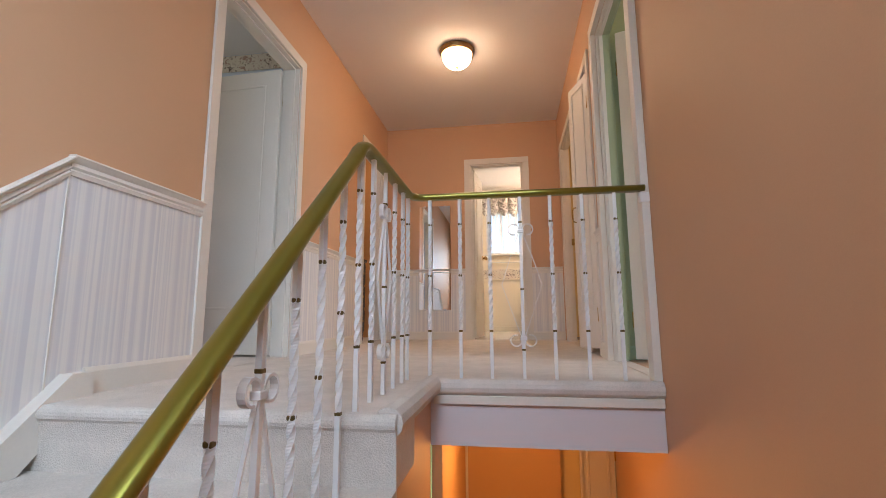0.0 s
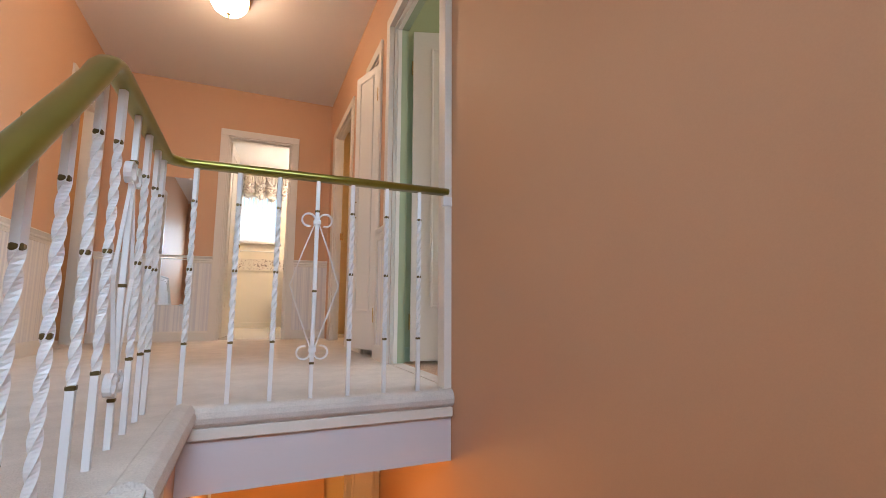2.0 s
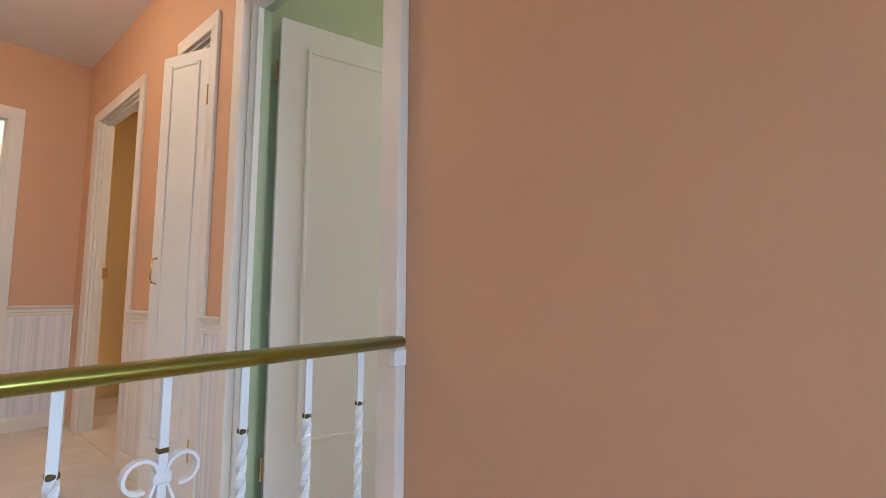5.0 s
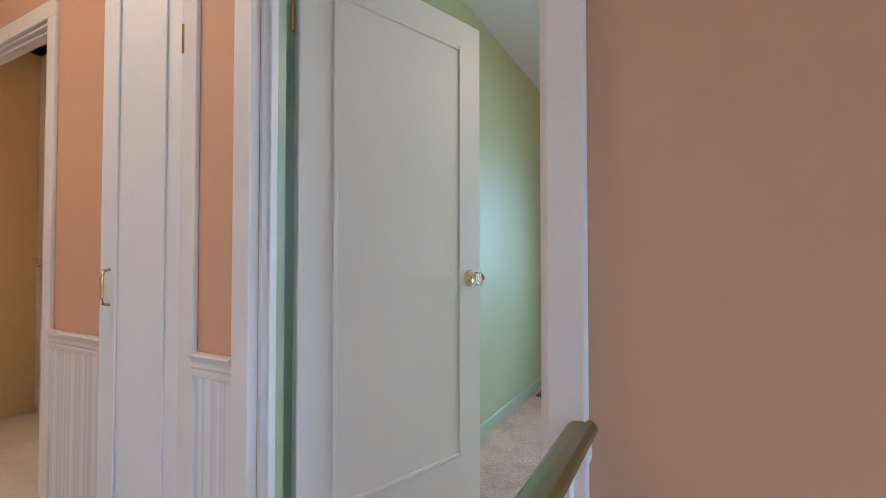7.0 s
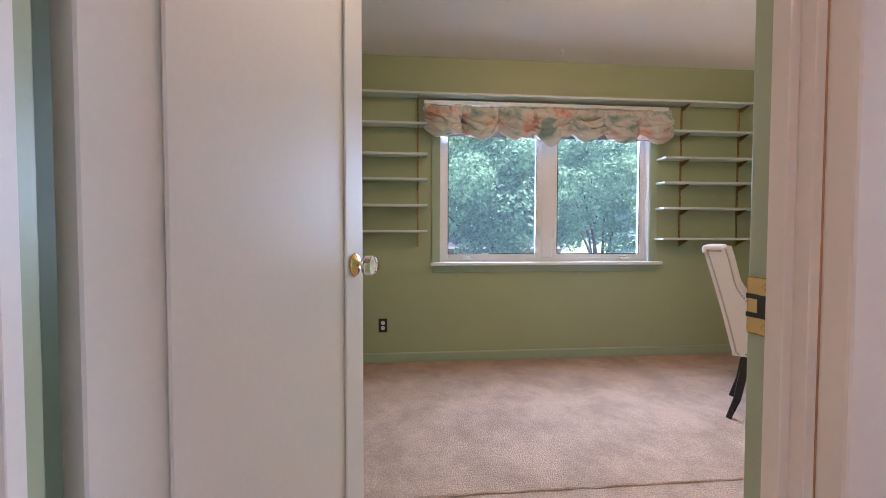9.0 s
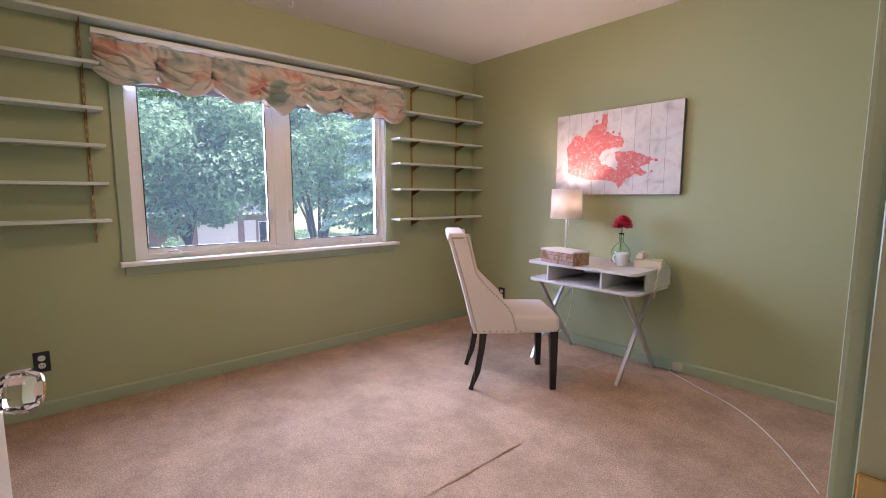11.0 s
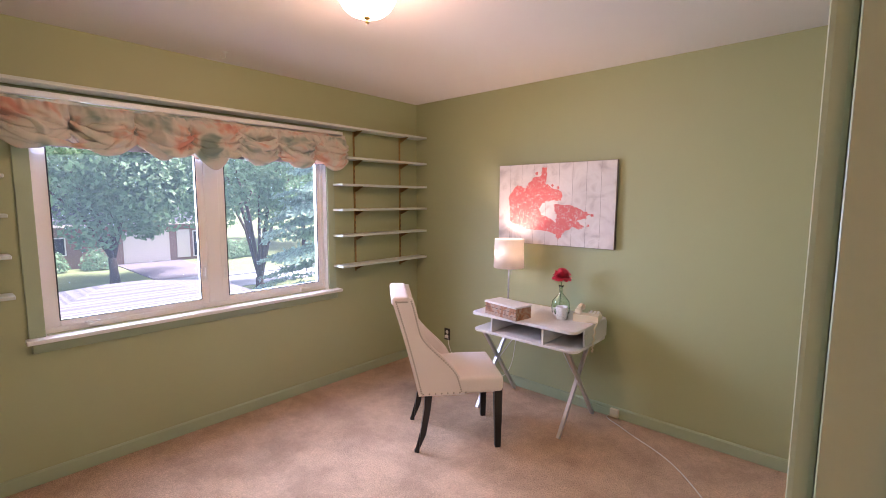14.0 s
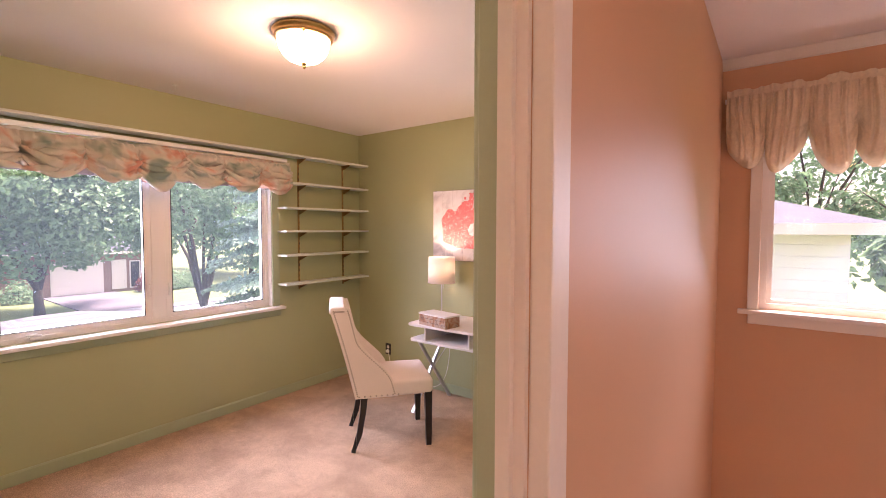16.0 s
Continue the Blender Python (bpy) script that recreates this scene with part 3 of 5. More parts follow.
def doorway(name, label, along, faces, a0, a1, top, mats, both=True, split=.55, proud=.016):
    """The jambs, stops and casings of a doorway in a wall between two faces."""
    d = thing(name, label, "doorway", kind="structure")
    f0, f1 = faces

    def put(nm, a, b, z0, z1, g0, g1, mat):
        lo, hi = [0, 0, z0], [0, 0, z1]
        lo[along], hi[along], lo[1 - along], hi[1 - along] = a, b, g0, g1
        part(nm, bm_box(lo, hi, .001), mat, d)
    mid = f0 + (f1 - f0) * split
    lo0, hi0 = sorted((f0, mid))
    lo1, hi1 = sorted((mid, f1))
    for (g0, g1), mat in (((lo0, hi0), mats[0]), ((lo1, hi1), mats[1])):
        put("jamb", a0, a0 + .012, 0, top - .012, g0, g1, mat)
        put("jamb", a1 - .012, a1, 0, top - .012, g0, g1, mat)
        put("head_jamb", a0, a1, top - .012, top, g0, g1, mat)
    s0, s1 = sorted((mid - (f1 - f0) * min(.30, split - .05), mid))
    put("door_stop", a0 + .012, a0 + .024, 0, top - .012, s0, s1, mats[0])
    put("door_stop", a1 - .024, a1 - .012, 0, top - .012, s0, s1, mats[0])
    put("door_stop", a0 + .024, a1 - .024, top - .024, top - .012, s0, s1, mats[0])
    sgn = 1 if f1 > f0 else -1
    for f, o, mat in ((f0, -sgn, mats[0]), (f1, sgn, mats[1]))[:2 if both else 1]:
        for b in casing(along, f, o, a0, a1, top, mat, .068, proud if f == f0 else .016):
            part("casing", b, mat, d)
    return d


d1 = doorway("door_1", "white cased doorway with sage green inner jambs", 1, (XE, XR), *DG, DH, (WHITE, GREENTRIM), True, .52, .032)
doorway("door_2", "white cased closet doorway", 1, (XE, XR - .006), *DC, DH, (WHITE, WHITE), False)
doorway("door_3", "white cased doorway to a yellow room", 1, (XE, XR - .006), *DN, DH, (WHITE, WHITE), False)
doorway("door_4", "white cased doorway to a blue-lit bedroom", 1, (XW, XW - .12), *DW, DH, (WHITE, WHITE))
doorway("door_5", "white cased doorway at the hall's end", 1, (XW, XW - .12), *DW2, DH, (WHITE, WHITE))
doorway("door_6", "white cased bathroom doorway", 0, (YN, YN + .12), *DB, DH, (WHITE, WHITE))
# broad outer board beside the yellow room
part("casing", bm_box((XE - .014, DN[1] + .066, 0), (XE, DN[1] + .135, DH + .065), .003), WHITE, bpy.data.objects["door_3"])
strike = part("strike_plate", bm_join(bm_box((.606, DG[0] + .0125, .966), (.647, DG[0] + .0155, 1.032), .002)), BRASS, d1, "worn brass strike plate")
part("latch_hole", bm_join(bm_box((.612, DG[0] + .0156, .986), (.630, DG[0] + .0164, 1.012)), bm_box((.630, DG[0] + .0156, 1.007), (.6465, DG[0] + .0164, 1.0125)), bm_box((.630, DG[0] + .0156, .9855), (.6465, DG[0] + .0164, .991))), BLACK, strike, "dark latch hole")
for z in (.976, 1.022):
    part("screw", bm_move(bm_lathe([(0, .0015), (.003, .001), (.0036, 0)], 10), Matrix.Translation((.621, DG[0] + .0156, z)) @ pose(0, 0, 0, -90)), BRASS, strike)


def door_leaf(name, label, hinge, turn, width, height, knob="brass", side=1, panel=(.11, .30), thick=.036):
    """A moulded door leaf that runs along +x from its hinge; side: the face that bears the panel outline, as a sign of y."""
    d = thing(name, label, "door", (*hinge, .012), turn)
    part("leaf", bm_box((0, -thick / 2, 0), (width, thick / 2, height), .003), WHITE, d)
    s, low = panel
    for y in (-1, 1):
        f = y * thick / 2
        lo, hi = sorted((f, f + y * .007))
        frame_ = [bm_box((s, lo, low), (s + .016, hi, height - s), .003), bm_box((width - s - .016, lo, low), (width - s, hi, height - s), .003),
                  bm_box((s + .016, lo, low), (width - s - .016, hi, low + .016), .003), bm_box((s + .016, lo, height - s - .016), (width - s - .016, hi, height - s), .003)]
        part("panel_moulding", bm_join(*frame_), WHITE, d)
    for z in (.22, height - .22):
        part("hinge", bm_tube([(-.004, side * (thick / 2 + .003), z - .045), (-.004, side * (thick / 2 + .003), z + .045)], .006, 8), BRASS, d)
    if knob:
        for y in (-1, 1):
            rot = Matrix.Translation((width - .065, y * thick / 2, .985)) @ pose(0, 0, 0, -90 * y)
            k = part("knob", bm_move(bm_lathe([(.012, 0), (.012, .022), (.016, .028), (.026, .036), (.028, .05), (.023, .062), (0, .064)] if knob == "brass" else [(.011, .018), (.014, .024), (.024, .030), (.027, .042), (.027, .056), (.020, .064), (0, .065)], 16 if knob == "brass" else 10), rot), BRASS if knob == "brass" else CRYSTAL, d, "brass knob" if knob == "brass" else "cut glass knob", knob == "brass")
            part("rose", bm_move(bm_lathe([(0, .002), (.03, .002), (.032, .004), (.026, .010), (.012, .014), (.012, .02), (0, .02)], 20), rot), BRASS, k, "brass rose", True)
    return d


door_leaf("door_leaf", "white moulded door with glass knob standing open in the room", (XR + .042, DG[1] - .010), -18.4, .785, 2.005, "glass", 1)
cl = door_leaf("door_leaf", "narrow white closet door standing slightly ajar", (XE + .002, DC[0] + .004), 90 + 17.5, .290, 1.915, None, 1, (.052, .24), .03)
cl.location.z = .045
hd = part("pull_handle", bm_tube([(.252, .016, .885), (.252, .036, .89), (.252, .041, .91), (.252, .041, .97), (.252, .036, .99), (.252, .016, .995)], .005, 8), BRASS, cl, "small brass pull", True)
door_leaf("door_leaf", "white bedroom door standing wide open", (XW - .13, DW[1] - .016), 180 - 3, .80, 2.005, "brass", -1)
door_leaf("door_leaf", "white bathroom door standing open", (DB[0] + .022, YN + .135), 84, .56, 2.005, "brass", 1)
door_leaf("door_leaf", "white door standing open into the yellow room", (XR + .012, DN[0] + .016), 8, .72, 2.005, "brass", 1)
door_leaf("door_leaf", "pale lower-hall door standing open", (XE - .006, 3.175), 180, .19, 2.34, None, 1, (.03, .30)).location.z = LOW + .01
st3 = part("strike_plate", bm_box((.63, DN[1] - .0155, .98), (.66, DN[1] - .0125, 1.05), .001), BRASS, bpy.data.objects["door_3"], "brass strike plate")

# ---- stair railing ----
RAILZ, BX, BY = .779, -.436, 2.185


def bm_twisted(z0, z1, t0, t1, half=.0066, turns=3.2, slope=0.0):
    """A square bar, twisted between t0 and t1."""
    bm = bmesh.new()
    rings = []
    zs = [z0, t0] + [t0 + (t1 - t0) * i / 72 for i in range(1, 72)] + [t1, z1]
    for z in zs:
        a = 2 * math.pi * turns * min(max((z - t0) / (t1 - t0), 0), 1) + math.pi / 4
        r = half * 1.414
        rings.append([bm.verts.new((r * math.cos(a + math.pi / 2 * k), r * math.sin(a + math.pi / 2 * k), z)) for k in range(4)])
    for p, q in zip(rings, rings[1:]):
        for k in range(4):
            bm.faces.new((p[k], p[(k + 1) % 4], q[(k + 1) % 4], q[k]))
    bm.faces.new(rings[0][::-1])
    bm.faces.new(rings[-1])
    return bm


railing = thing("stair_railing", "white twisted iron railing with olive gold handrail", "railing")


def bm_rail(pts, w=.025, h=.014):
    """A rounded handrail along points."""
    prof = [(-w, -.2 * h), (-w * .92, .45 * h), (-w * .6, .85 * h), (0, h), (w * .6, .85 * h), (w * .92, .45 * h), (w, -.2 * h), (w * .8, -.8 * h), (w * .5, -h), (-w * .5, -h), (-w * .8, -.8 * h)]
    bm = bmesh.new()
    pts = [Vector(p) for p in pts]
    rings = []
    for i, p in enumerate(pts):
        d = (pts[min(i + 1, len(pts) - 1)] - pts[max(i - 1, 0)]).normalized()
        side = d.cross(Vector((0, 0, 1))).normalized()
        top = side.cross(d)
        rings.append([bm.verts.new(p + a * side + b * top) for a, b in prof])
    k = len(prof)
    for a, b in zip(rings, rings[1:]):
        for j in range(k):
            bm.faces.new((a[j], a[(j + 1) % k], b[(j + 1) % k], b[j]))
    bm.faces.new(rings[0][::-1])
    bm.faces.new(rings[-1])
    bmesh.ops.recalc_face_normals(bm, faces=bm.faces)
    return bm


RS_ = .885                # slope of the stair handrail
APEX = 1.525
low = [(BX, y, RAILZ - .012 - RS_ * (APEX - y)) for y in (.20, .45, .75, 1.05, 1.30, 1.46)]
turn = [(BX, 1.50, RAILZ - .028), (BX, 1.525, RAILZ - .010), (BX, 1.555, RAILZ - .002), (BX, 1.595, RAILZ)]
corner = [(BX + .07 - .07 * math.cos(a), BY - .07 + .07 * math.sin(a), RAILZ) for a in [math.pi / 2 * i / 5 for i in range(6)]]
part("handrail", bm_rail(low + turn + [(BX, 1.95, RAILZ)] + corner + [(.1, BY, RAILZ), (XE - .018, BY, RAILZ)]), GOLDRAIL, railing, "olive gold handrail", True)
part("wall_bracket", bm_box((XE - .04, BY - .012, RAILZ - .06), (XE, BY + .012, RAILZ - .02), .003), IRON, railing, "white wall bracket")


def collar(z):
    return bm_box((-.0078, -.0078, z - .0048), (.0078, .0078, z + .0048), .002)


def bars(x, y, foot, top, along):
    """One twisted baluster with its gilt collars."""
    h = top - foot
    marks = [foot + h * f for f in (.255, .56, .852)]
    b = part("baluster", bm_move(bm_twisted(foot, top, marks[0], marks[2]), Matrix.Translation((x, y, 0))), IRON, railing)
    for z in marks:
        part("collar", bm_move(collar(z), Matrix.Translation((x, y, 0))), GILT, b, "worn gilt collar")


def ribbon(pts, wide, thick=.0025):
    """A flat strip bent along points in one plane (u, z), broad across that plane."""
    bm = bmesh.new()
    rows_ = []
    for i, (u, z) in enumerate(pts):
        a, b = pts[max(i - 1, 0)], pts[min(i + 1, len(pts) - 1)]
        du, dz = b[0] - a[0], b[1] - a[1]
        n = math.hypot(du, dz) or 1
        nu, nz = -dz / n * thick, du / n * thick
        rows_.append([bm.verts.new(p) for p in ((u + nu, -wide, z + nz), (u + nu, wide, z + nz), (u - nu, wide, z - nz), (u - nu, -wide, z - nz))])
    for p, q in zip(rows_, rows_[1:]):
        for k in range(4):
            bm.faces.new((p[k], p[(k + 1) % 4], q[(k + 1) % 4], q[k]))
    bm.faces.new(rows_[0])
    bm.faces.new(rows_[-1][::-1])
    bmesh.ops.recalc_face_normals(bm, faces=bm.faces)
    return bm


def loop(u0, z0, s, wide, up):
    pts = []
    for i in range(15):
        a = math.radians(-30 + 315 * i / 14)
        pts.append((u0 + s * (.006 + .023 - .023 * math.cos(a)), z0 + up * (.008 + .023 * math.sin(a))))
    return ribbon(pts, wide)


def bow_bar(x, y, foot, top, turn_):
    """A straight bar dressed with two bows and a lozenge of flat wire."""
    h = top - foot
    m = Matrix.Translation((x, y, 0)) @ pose(0, 0, 0, 0, 0, turn_)
    hi, lo_, mid = foot + .80 * h, foot + .215 * h, foot + .505 * h
    b = part("bow_baluster", bm_move(bm_box((-.0066, -.0066, foot), (.0066, .0066, top), .001), m), IRON, railing)
    for z in (hi + .04, mid - .02, lo_ - .045):
        part("collar", bm_move(collar(z), m), GILT, b, "worn gilt collar")
    for z, up in ((hi, 1), (lo_, -1)):
        for s in (-1, 1):
            part("bow_loop", bm_move(loop(0, z, s, .008, up), m), IRON, b)
        part("bow_knot", bm_move(bm_box((-.013, -.0105, z - .008), (.013, .0105, z + .008), .002), m), IRON, b)
    for s in (-1, 1):
        part("lozenge_wire", bm_move(ribbon([(s * .008, hi - .008), (s * .045, (hi + mid) / 2 + .005), (s * .080, mid + .01), (s * .084, mid), (s * .080, mid - .01), (s * .045, (lo_ + mid) / 2), (s * .008, lo_ + .008)], .004, .002), m), IRON, b)


TOP = RAILZ - .012
for x in (-.349, -.217, -.089, .169, .300, .432):
    bars(x, BY, .0, TOP, 0)
bow_bar(.042, BY, .0, TOP, 0)
for y in (1.508, 1.638, 1.910, 2.040, 2.135):
    bars(BX, y, -.02, TOP if y > APEX else RAILZ - .028 - RS_ * (APEX - y), 1)
bow_bar(BX, 1.778, -.02, TOP, 90)
for i in range(1, 9):
    y = 1.504 - .123 * i
    top = RAILZ - .028 - RS_ * (APEX - y)
    foot = -RISE * max(1, math.ceil((NOSE - y) / STEP - 1e-6)) if y < NOSE else -.01
    if i in (4, 8):
        bow_bar(BX, y, foot, top, 90)
    else:
        bars(BX, y, foot, top, 1)

# ---- lamps on the ceilings ----


def ceiling_lamp(place, label):
    o = thing("ceiling_light", label, "ceiling light", place)
    part("canopy", bm_lathe([(0, 0), (.146, 0), (.154, -.008), (.152, -.018), (.142, -.026), (.146, -.034), (.140, -.044), (.128, -.046), (.128, -.03), (0, -.03)], 40), BRONZE, o, "antique bronze canopy", True)
    g = part("glass_bowl", bm_lathe([(.127, -.040), (.127, -.062), (.119, -.092), (.103, -.119), (.078, -.141), (.046, -.154), (.016, -.159), (0, -.159)], 40), BOWL, o, "lit opal glass bowl", True)
    g.visible_shadow = False
    part("finial", bm_lathe([(0, -.188), (.006, -.185), (.009, -.177), (.005, -.170), (.014, -.165), (.016, -.159), (0, -.157)], 16), BRASS, o, "brass finial", True)
    for k in range(3):
        a = 2 * math.pi * k / 3 + .4
        part("clip", bm_move(bm_box((.120, -.006, -.058), (.148, .006, -.04), .002), pose(0, 0, 0, 0, 0, math.degrees(a))), BRASS, o)
    return o


ceiling_lamp((-.412, 3.85, H), "lit opal glass ceiling light with bronze canopy in the hall")
ceiling_lamp((2.24, 1.364, H), "lit opal glass ceiling light with bronze canopy in the room")
hook = thing("ceiling_hook", "small white plant hook screwed in the ceiling", "hook", (3.68, 1.357, H))
part("plate", bm_lathe([(0, -.004), (.018, -.004), (.02, 0), (0, 0)], 16), WHITEP, hook)
part("hook_wire", bm_tube([(0, 0, -.004), (0, 0, -.03)] + [(0, .016 - .016 * math.cos(a), -.03 - .016 * math.sin(a)) for a in [math.pi * i / 6 for i in range(1, 7)]], .003, 6), WHITEP, hook)

# ---- hall details ----
mir = thing("wall_mirror", "narrow frameless wall mirror above the wainscot", "mirror", (-.872, YN - .008, .33))
part("mirror_glass", bm_box((-.186, -.008, 0), (.186, 0, 1.22), .004), MIRROR, mir)
for x in (-.12, .12):
    for z in (0, 1.21):
        part("mirror_clip", bm_box((x - .012, -.012, z - .008), (x + .012, 0, z + .012), .002), CHROME, mir)


def wall_plate(name, label, place, turn_, mat, sockets):
    """A cover plate that faces -y before it is turned."""
    o = thing(name, label, "wall plate", place, turn_)
    part("plate", bm_box((-.036, -.006, -.058), (.036, 0, .058), .003, 2), mat, o)
    for z in sockets:
        s = part("socket", bm_move(bm_lathe([(0, .002), (.016, .002), (.017, 0), (0, 0)], 16), Matrix.Translation((0, -.006, z)) @ pose(0, 0, 0, 90)), WHITEP if mat is BLACK else mat, o)
        for x in (-.006, .006):
            part("slot", bm_box((x - .001, -.0092, z - .004), (x + .001, -.0082, z + .006)), BLACK, s)
    return o


sw = wall_plate("light_switch", "bronze light switch plate on the peach wall", (XW + .0005, 3.86, 1.39), 90, BRONZE, ())
part("toggle", bm_box((-.005, -.016, -.010), (.005, -.006, .010), .002), WHITEP, sw)
dr = thing("dresser", "dark walnut dresser inside the far doorway", "dresser", (-1.84, 4.86, 0))
part("body", bm_box((-.22, -.26, .06), (.22, .26, .86), .004), WOODDARK, dr)
part("top", bm_box((-.24, -.28, .86), (.24, .28, .89), .006, 2), WOODDARK, dr)
for z in (.10, .36, .61):
    f = part("drawer_front", bm_box((.221, -.24, z), (.236, .24, z + .23), .004), WOODDARK, dr)
    for y in (-.12, .12):
        part("drawer_knob", bm_move(bm_lathe([(.006, 0), (.006, .01), (.014, .016), (.012, .024), (0, .026)], 12), Matrix.Translation((.236, y, z + .115)) @ pose(0, 0, 0, 0, 90)), BRASS, f)
for x in (-.19, .19):
    for y in (-.23, .23):
        part("foot", bm_box((x - .025, y - .025, 0), (x + .025, y + .025, .06), .003), WOODDARK, dr)

# ---- windows ----


def window(name, label, wall_face, out_x, y0, y1, z0, z1, panes):
    """A casement window in a wall that faces -x; panes: (y0, y1) of each light's glass."""
    w = thing(name, label, "window", kind="structure")
    xg = wall_face + .075
    fr = [bm_box((xg - .03, y0, z0), (xg + .05, y0 + .03, z1)), bm_box((xg - .03, y1 - .03, z0), (xg + .05, y1, z1)), bm_box((xg - .03, y0 + .03, z0), (xg + .05, y1 - .03, z0 + .03)), bm_box((xg - .03, y0 + .03, z1 - .03), (xg + .05, y1 - .03, z1))]
    part("window_frame", bm_join(*fr), VINYL, w, "white vinyl frame")
    part("reveal", bm_join(bm_box((wall_face - .001, y0 + .0005, z0), (xg - .0302, y0 + .007, z1 - .007)), bm_box((wall_face - .001, y1 - .007, z0), (xg - .0302, y1 - .0005, z1 - .007)), bm_box((wall_face - .001, y0 + .0005, z1 - .007), (xg - .0302, y1 - .0005, z1 - .0005))), VINYL, w)
    gz0, gz1 = z0 + .065, z1 - .06
    for a, b in panes:
        m0, m1 = (a - .05, b + .05)
        sash = [bm_box((xg - .018, m0, gz0 - .04), (xg + .022, a, gz1 + .04), .003), bm_box((xg - .018, b, gz0 - .04), (xg + .022, m1, gz1 + .04), .003), bm_box((xg - .018, a, gz0 - .04), (xg + .022, b, gz0), .003), bm_box((xg - .018, a, gz1), (xg + .022, b, gz1 + .04), .003)]
        s = part("sash", bm_join(*sash), VINYL, w, "white casement sash")
        p = part("pane", bm_box((xg - .002, a - .004, gz0 - .004), (xg + .002, b + .004, gz1 + .004)), CLEAR, s, "clear window pane")
        p.visible_shadow = False
        part("gasket", bm_join(bm_box((xg - .020, a - .003, gz0), (xg - .016, a + .003, gz1)), bm_box((xg - .020, b - .003, gz0), (xg - .016, b + .003, gz1)), bm_box((xg - .020, a, gz0 - .003), (xg - .016, b, gz0 + .003))), BLACK, s, "thin dark gasket")
        side = a + .14 if a < 1 else b - .16
        k = part("crank", bm_join(bm_box((xg - .05, side - .035, gz0 - .055), (xg - .022, side + .035, gz0 - .035), .004, 2), bm_tube([(xg - .045, side - .02, gz0 - .03), (xg - .06, side + .01, gz0 - .018), (xg - .062, side + .055, gz0 - .022)], .006, 8)), WHITEP, s, "white window crank", True)
    ym = (panes[0][1] + panes[-1][0]) / 2
    part("mullion", bm_box((xg - .028, ym - .048, z0 + .03), (xg + .05, ym + .048, z1 - .03), .004), VINYL, w)
    for y in (panes[0][1] + .026, panes[-1][0] - .026):
        part("sash_lock", bm_join(bm_box((xg - .034, y - .008, 1.03), (xg - .018, y + .008, 1.13), .003), bm_tube([(xg - .036, y, 1.05), (xg - .048, y, 1.07), (xg - .046, y, 1.12)], .005, 8)), WHITEP, w, "white sash lock")
    return w


w1 = window("window_1", "wide white double casement window in the green wall", XWIN, 1, .47, 2.31, .838, 2.025, [(.530, 1.278), (1.468, 2.235)])
for b in casing(1, XWIN, -1, .47, 2.31, 2.025, GREENTRIM, .07)[:2]:
    for v in b.verts:
        v.co.z = max(v.co.z, .838)
    part("casing", b, GREENTRIM, w1, "sage green casing")
part("casing", bm_box((XWIN - .016, .40, 2.025), (XWIN, 2.38, 2.095), .004), GREENTRIM, w1)
part("window_sill", bm_box((XWIN - .075, .375, .812), (XWIN + .05, 2.395, .837), .006, 2), VINYL, w1, "white window sill")
part("apron", bm_box((XWIN - .018, .39, .75), (XWIN, 2.37, .811), .004), GREENTRIM, w1, "sage green apron")

w2 = thing("window_2", "white landing window below a gathered valance", "window", kind="structure")
yg = YS - .07
part("window_frame", bm_join(bm_box((-1.26, yg - .04, 1.07), (-1.225, yg + .035, 2.16)), bm_box((.325, yg - .04, 1.07), (.36, yg + .035, 2.16)), bm_box((-1.225, yg - .04, 1.07), (.325, yg + .035, 1.105)), bm_box((-1.225, yg - .04, 2.125), (.325, yg + .035, 2.16))), VINYL, w2, "white vinyl frame")
p = part("pane", bm_box((-1.22, yg - .004, 1.10), (.32, yg, 2.13)), CLEAR, w2, "clear window pane")
p.visible_shadow = False
part("sash", bm_join(bm_box((-1.225, yg - .012, 1.105), (-1.20, yg + .014, 2.125)), bm_box((.30, yg - .012, 1.105), (.325, yg + .014, 2.125)), bm_box((-1.20, yg - .012, 1.105), (.30, yg + .014, 1.13))), VINYL, w2)
for b in casing(0, YS, 1, -1.26, .36, 2.16, WHITE, .055)[:2]:
    for v in b.verts:
        v.co.z = max(v.co.z, 1.07)
    part("casing", b, WHITE, w2)
part("casing", bm_box((-1.315, YS, 2.16), (.415, YS + .016, 2.215), .003), WHITE, w2)
part("window_sill", bm_box((-1.36, YS - .03, 1.045), (.46, YS + .06, 1.069), .005, 2), WHITE, w2, "white window sill")
part("apron", bm_box((-1.31, YS, .985), (.41, YS + .018, 1.044), .004), WHITE, w2)

w3 = thing("window_3", "white bathroom window with half drawn vertical panes", "window", kind="structure")
part("window_frame", bm_join(bm_box((-.42, 8.30, 1.35), (-.39, 8.38, 2.12)), bm_box((.19, 8.30, 1.35), (.22, 8.38, 2.12)), bm_box((-.39, 8.30, 1.35), (.19, 8.38, 1.38)), bm_box((-.39, 8.30, 2.09), (.19, 8.38, 2.12)), bm_box((-.115, 8.32, 1.38), (-.085, 8.37, 2.09))), VINYL, w3)
p = part("pane", bm_box((-.39, 8.345, 1.38), (.19, 8.349, 2.09)), CLEAR, w3)
p.visible_shadow = False
part("window_sill", bm_box((-.47, 8.23, 1.32), (.27, 8.32, 1.349), .005), WHITE, w3)
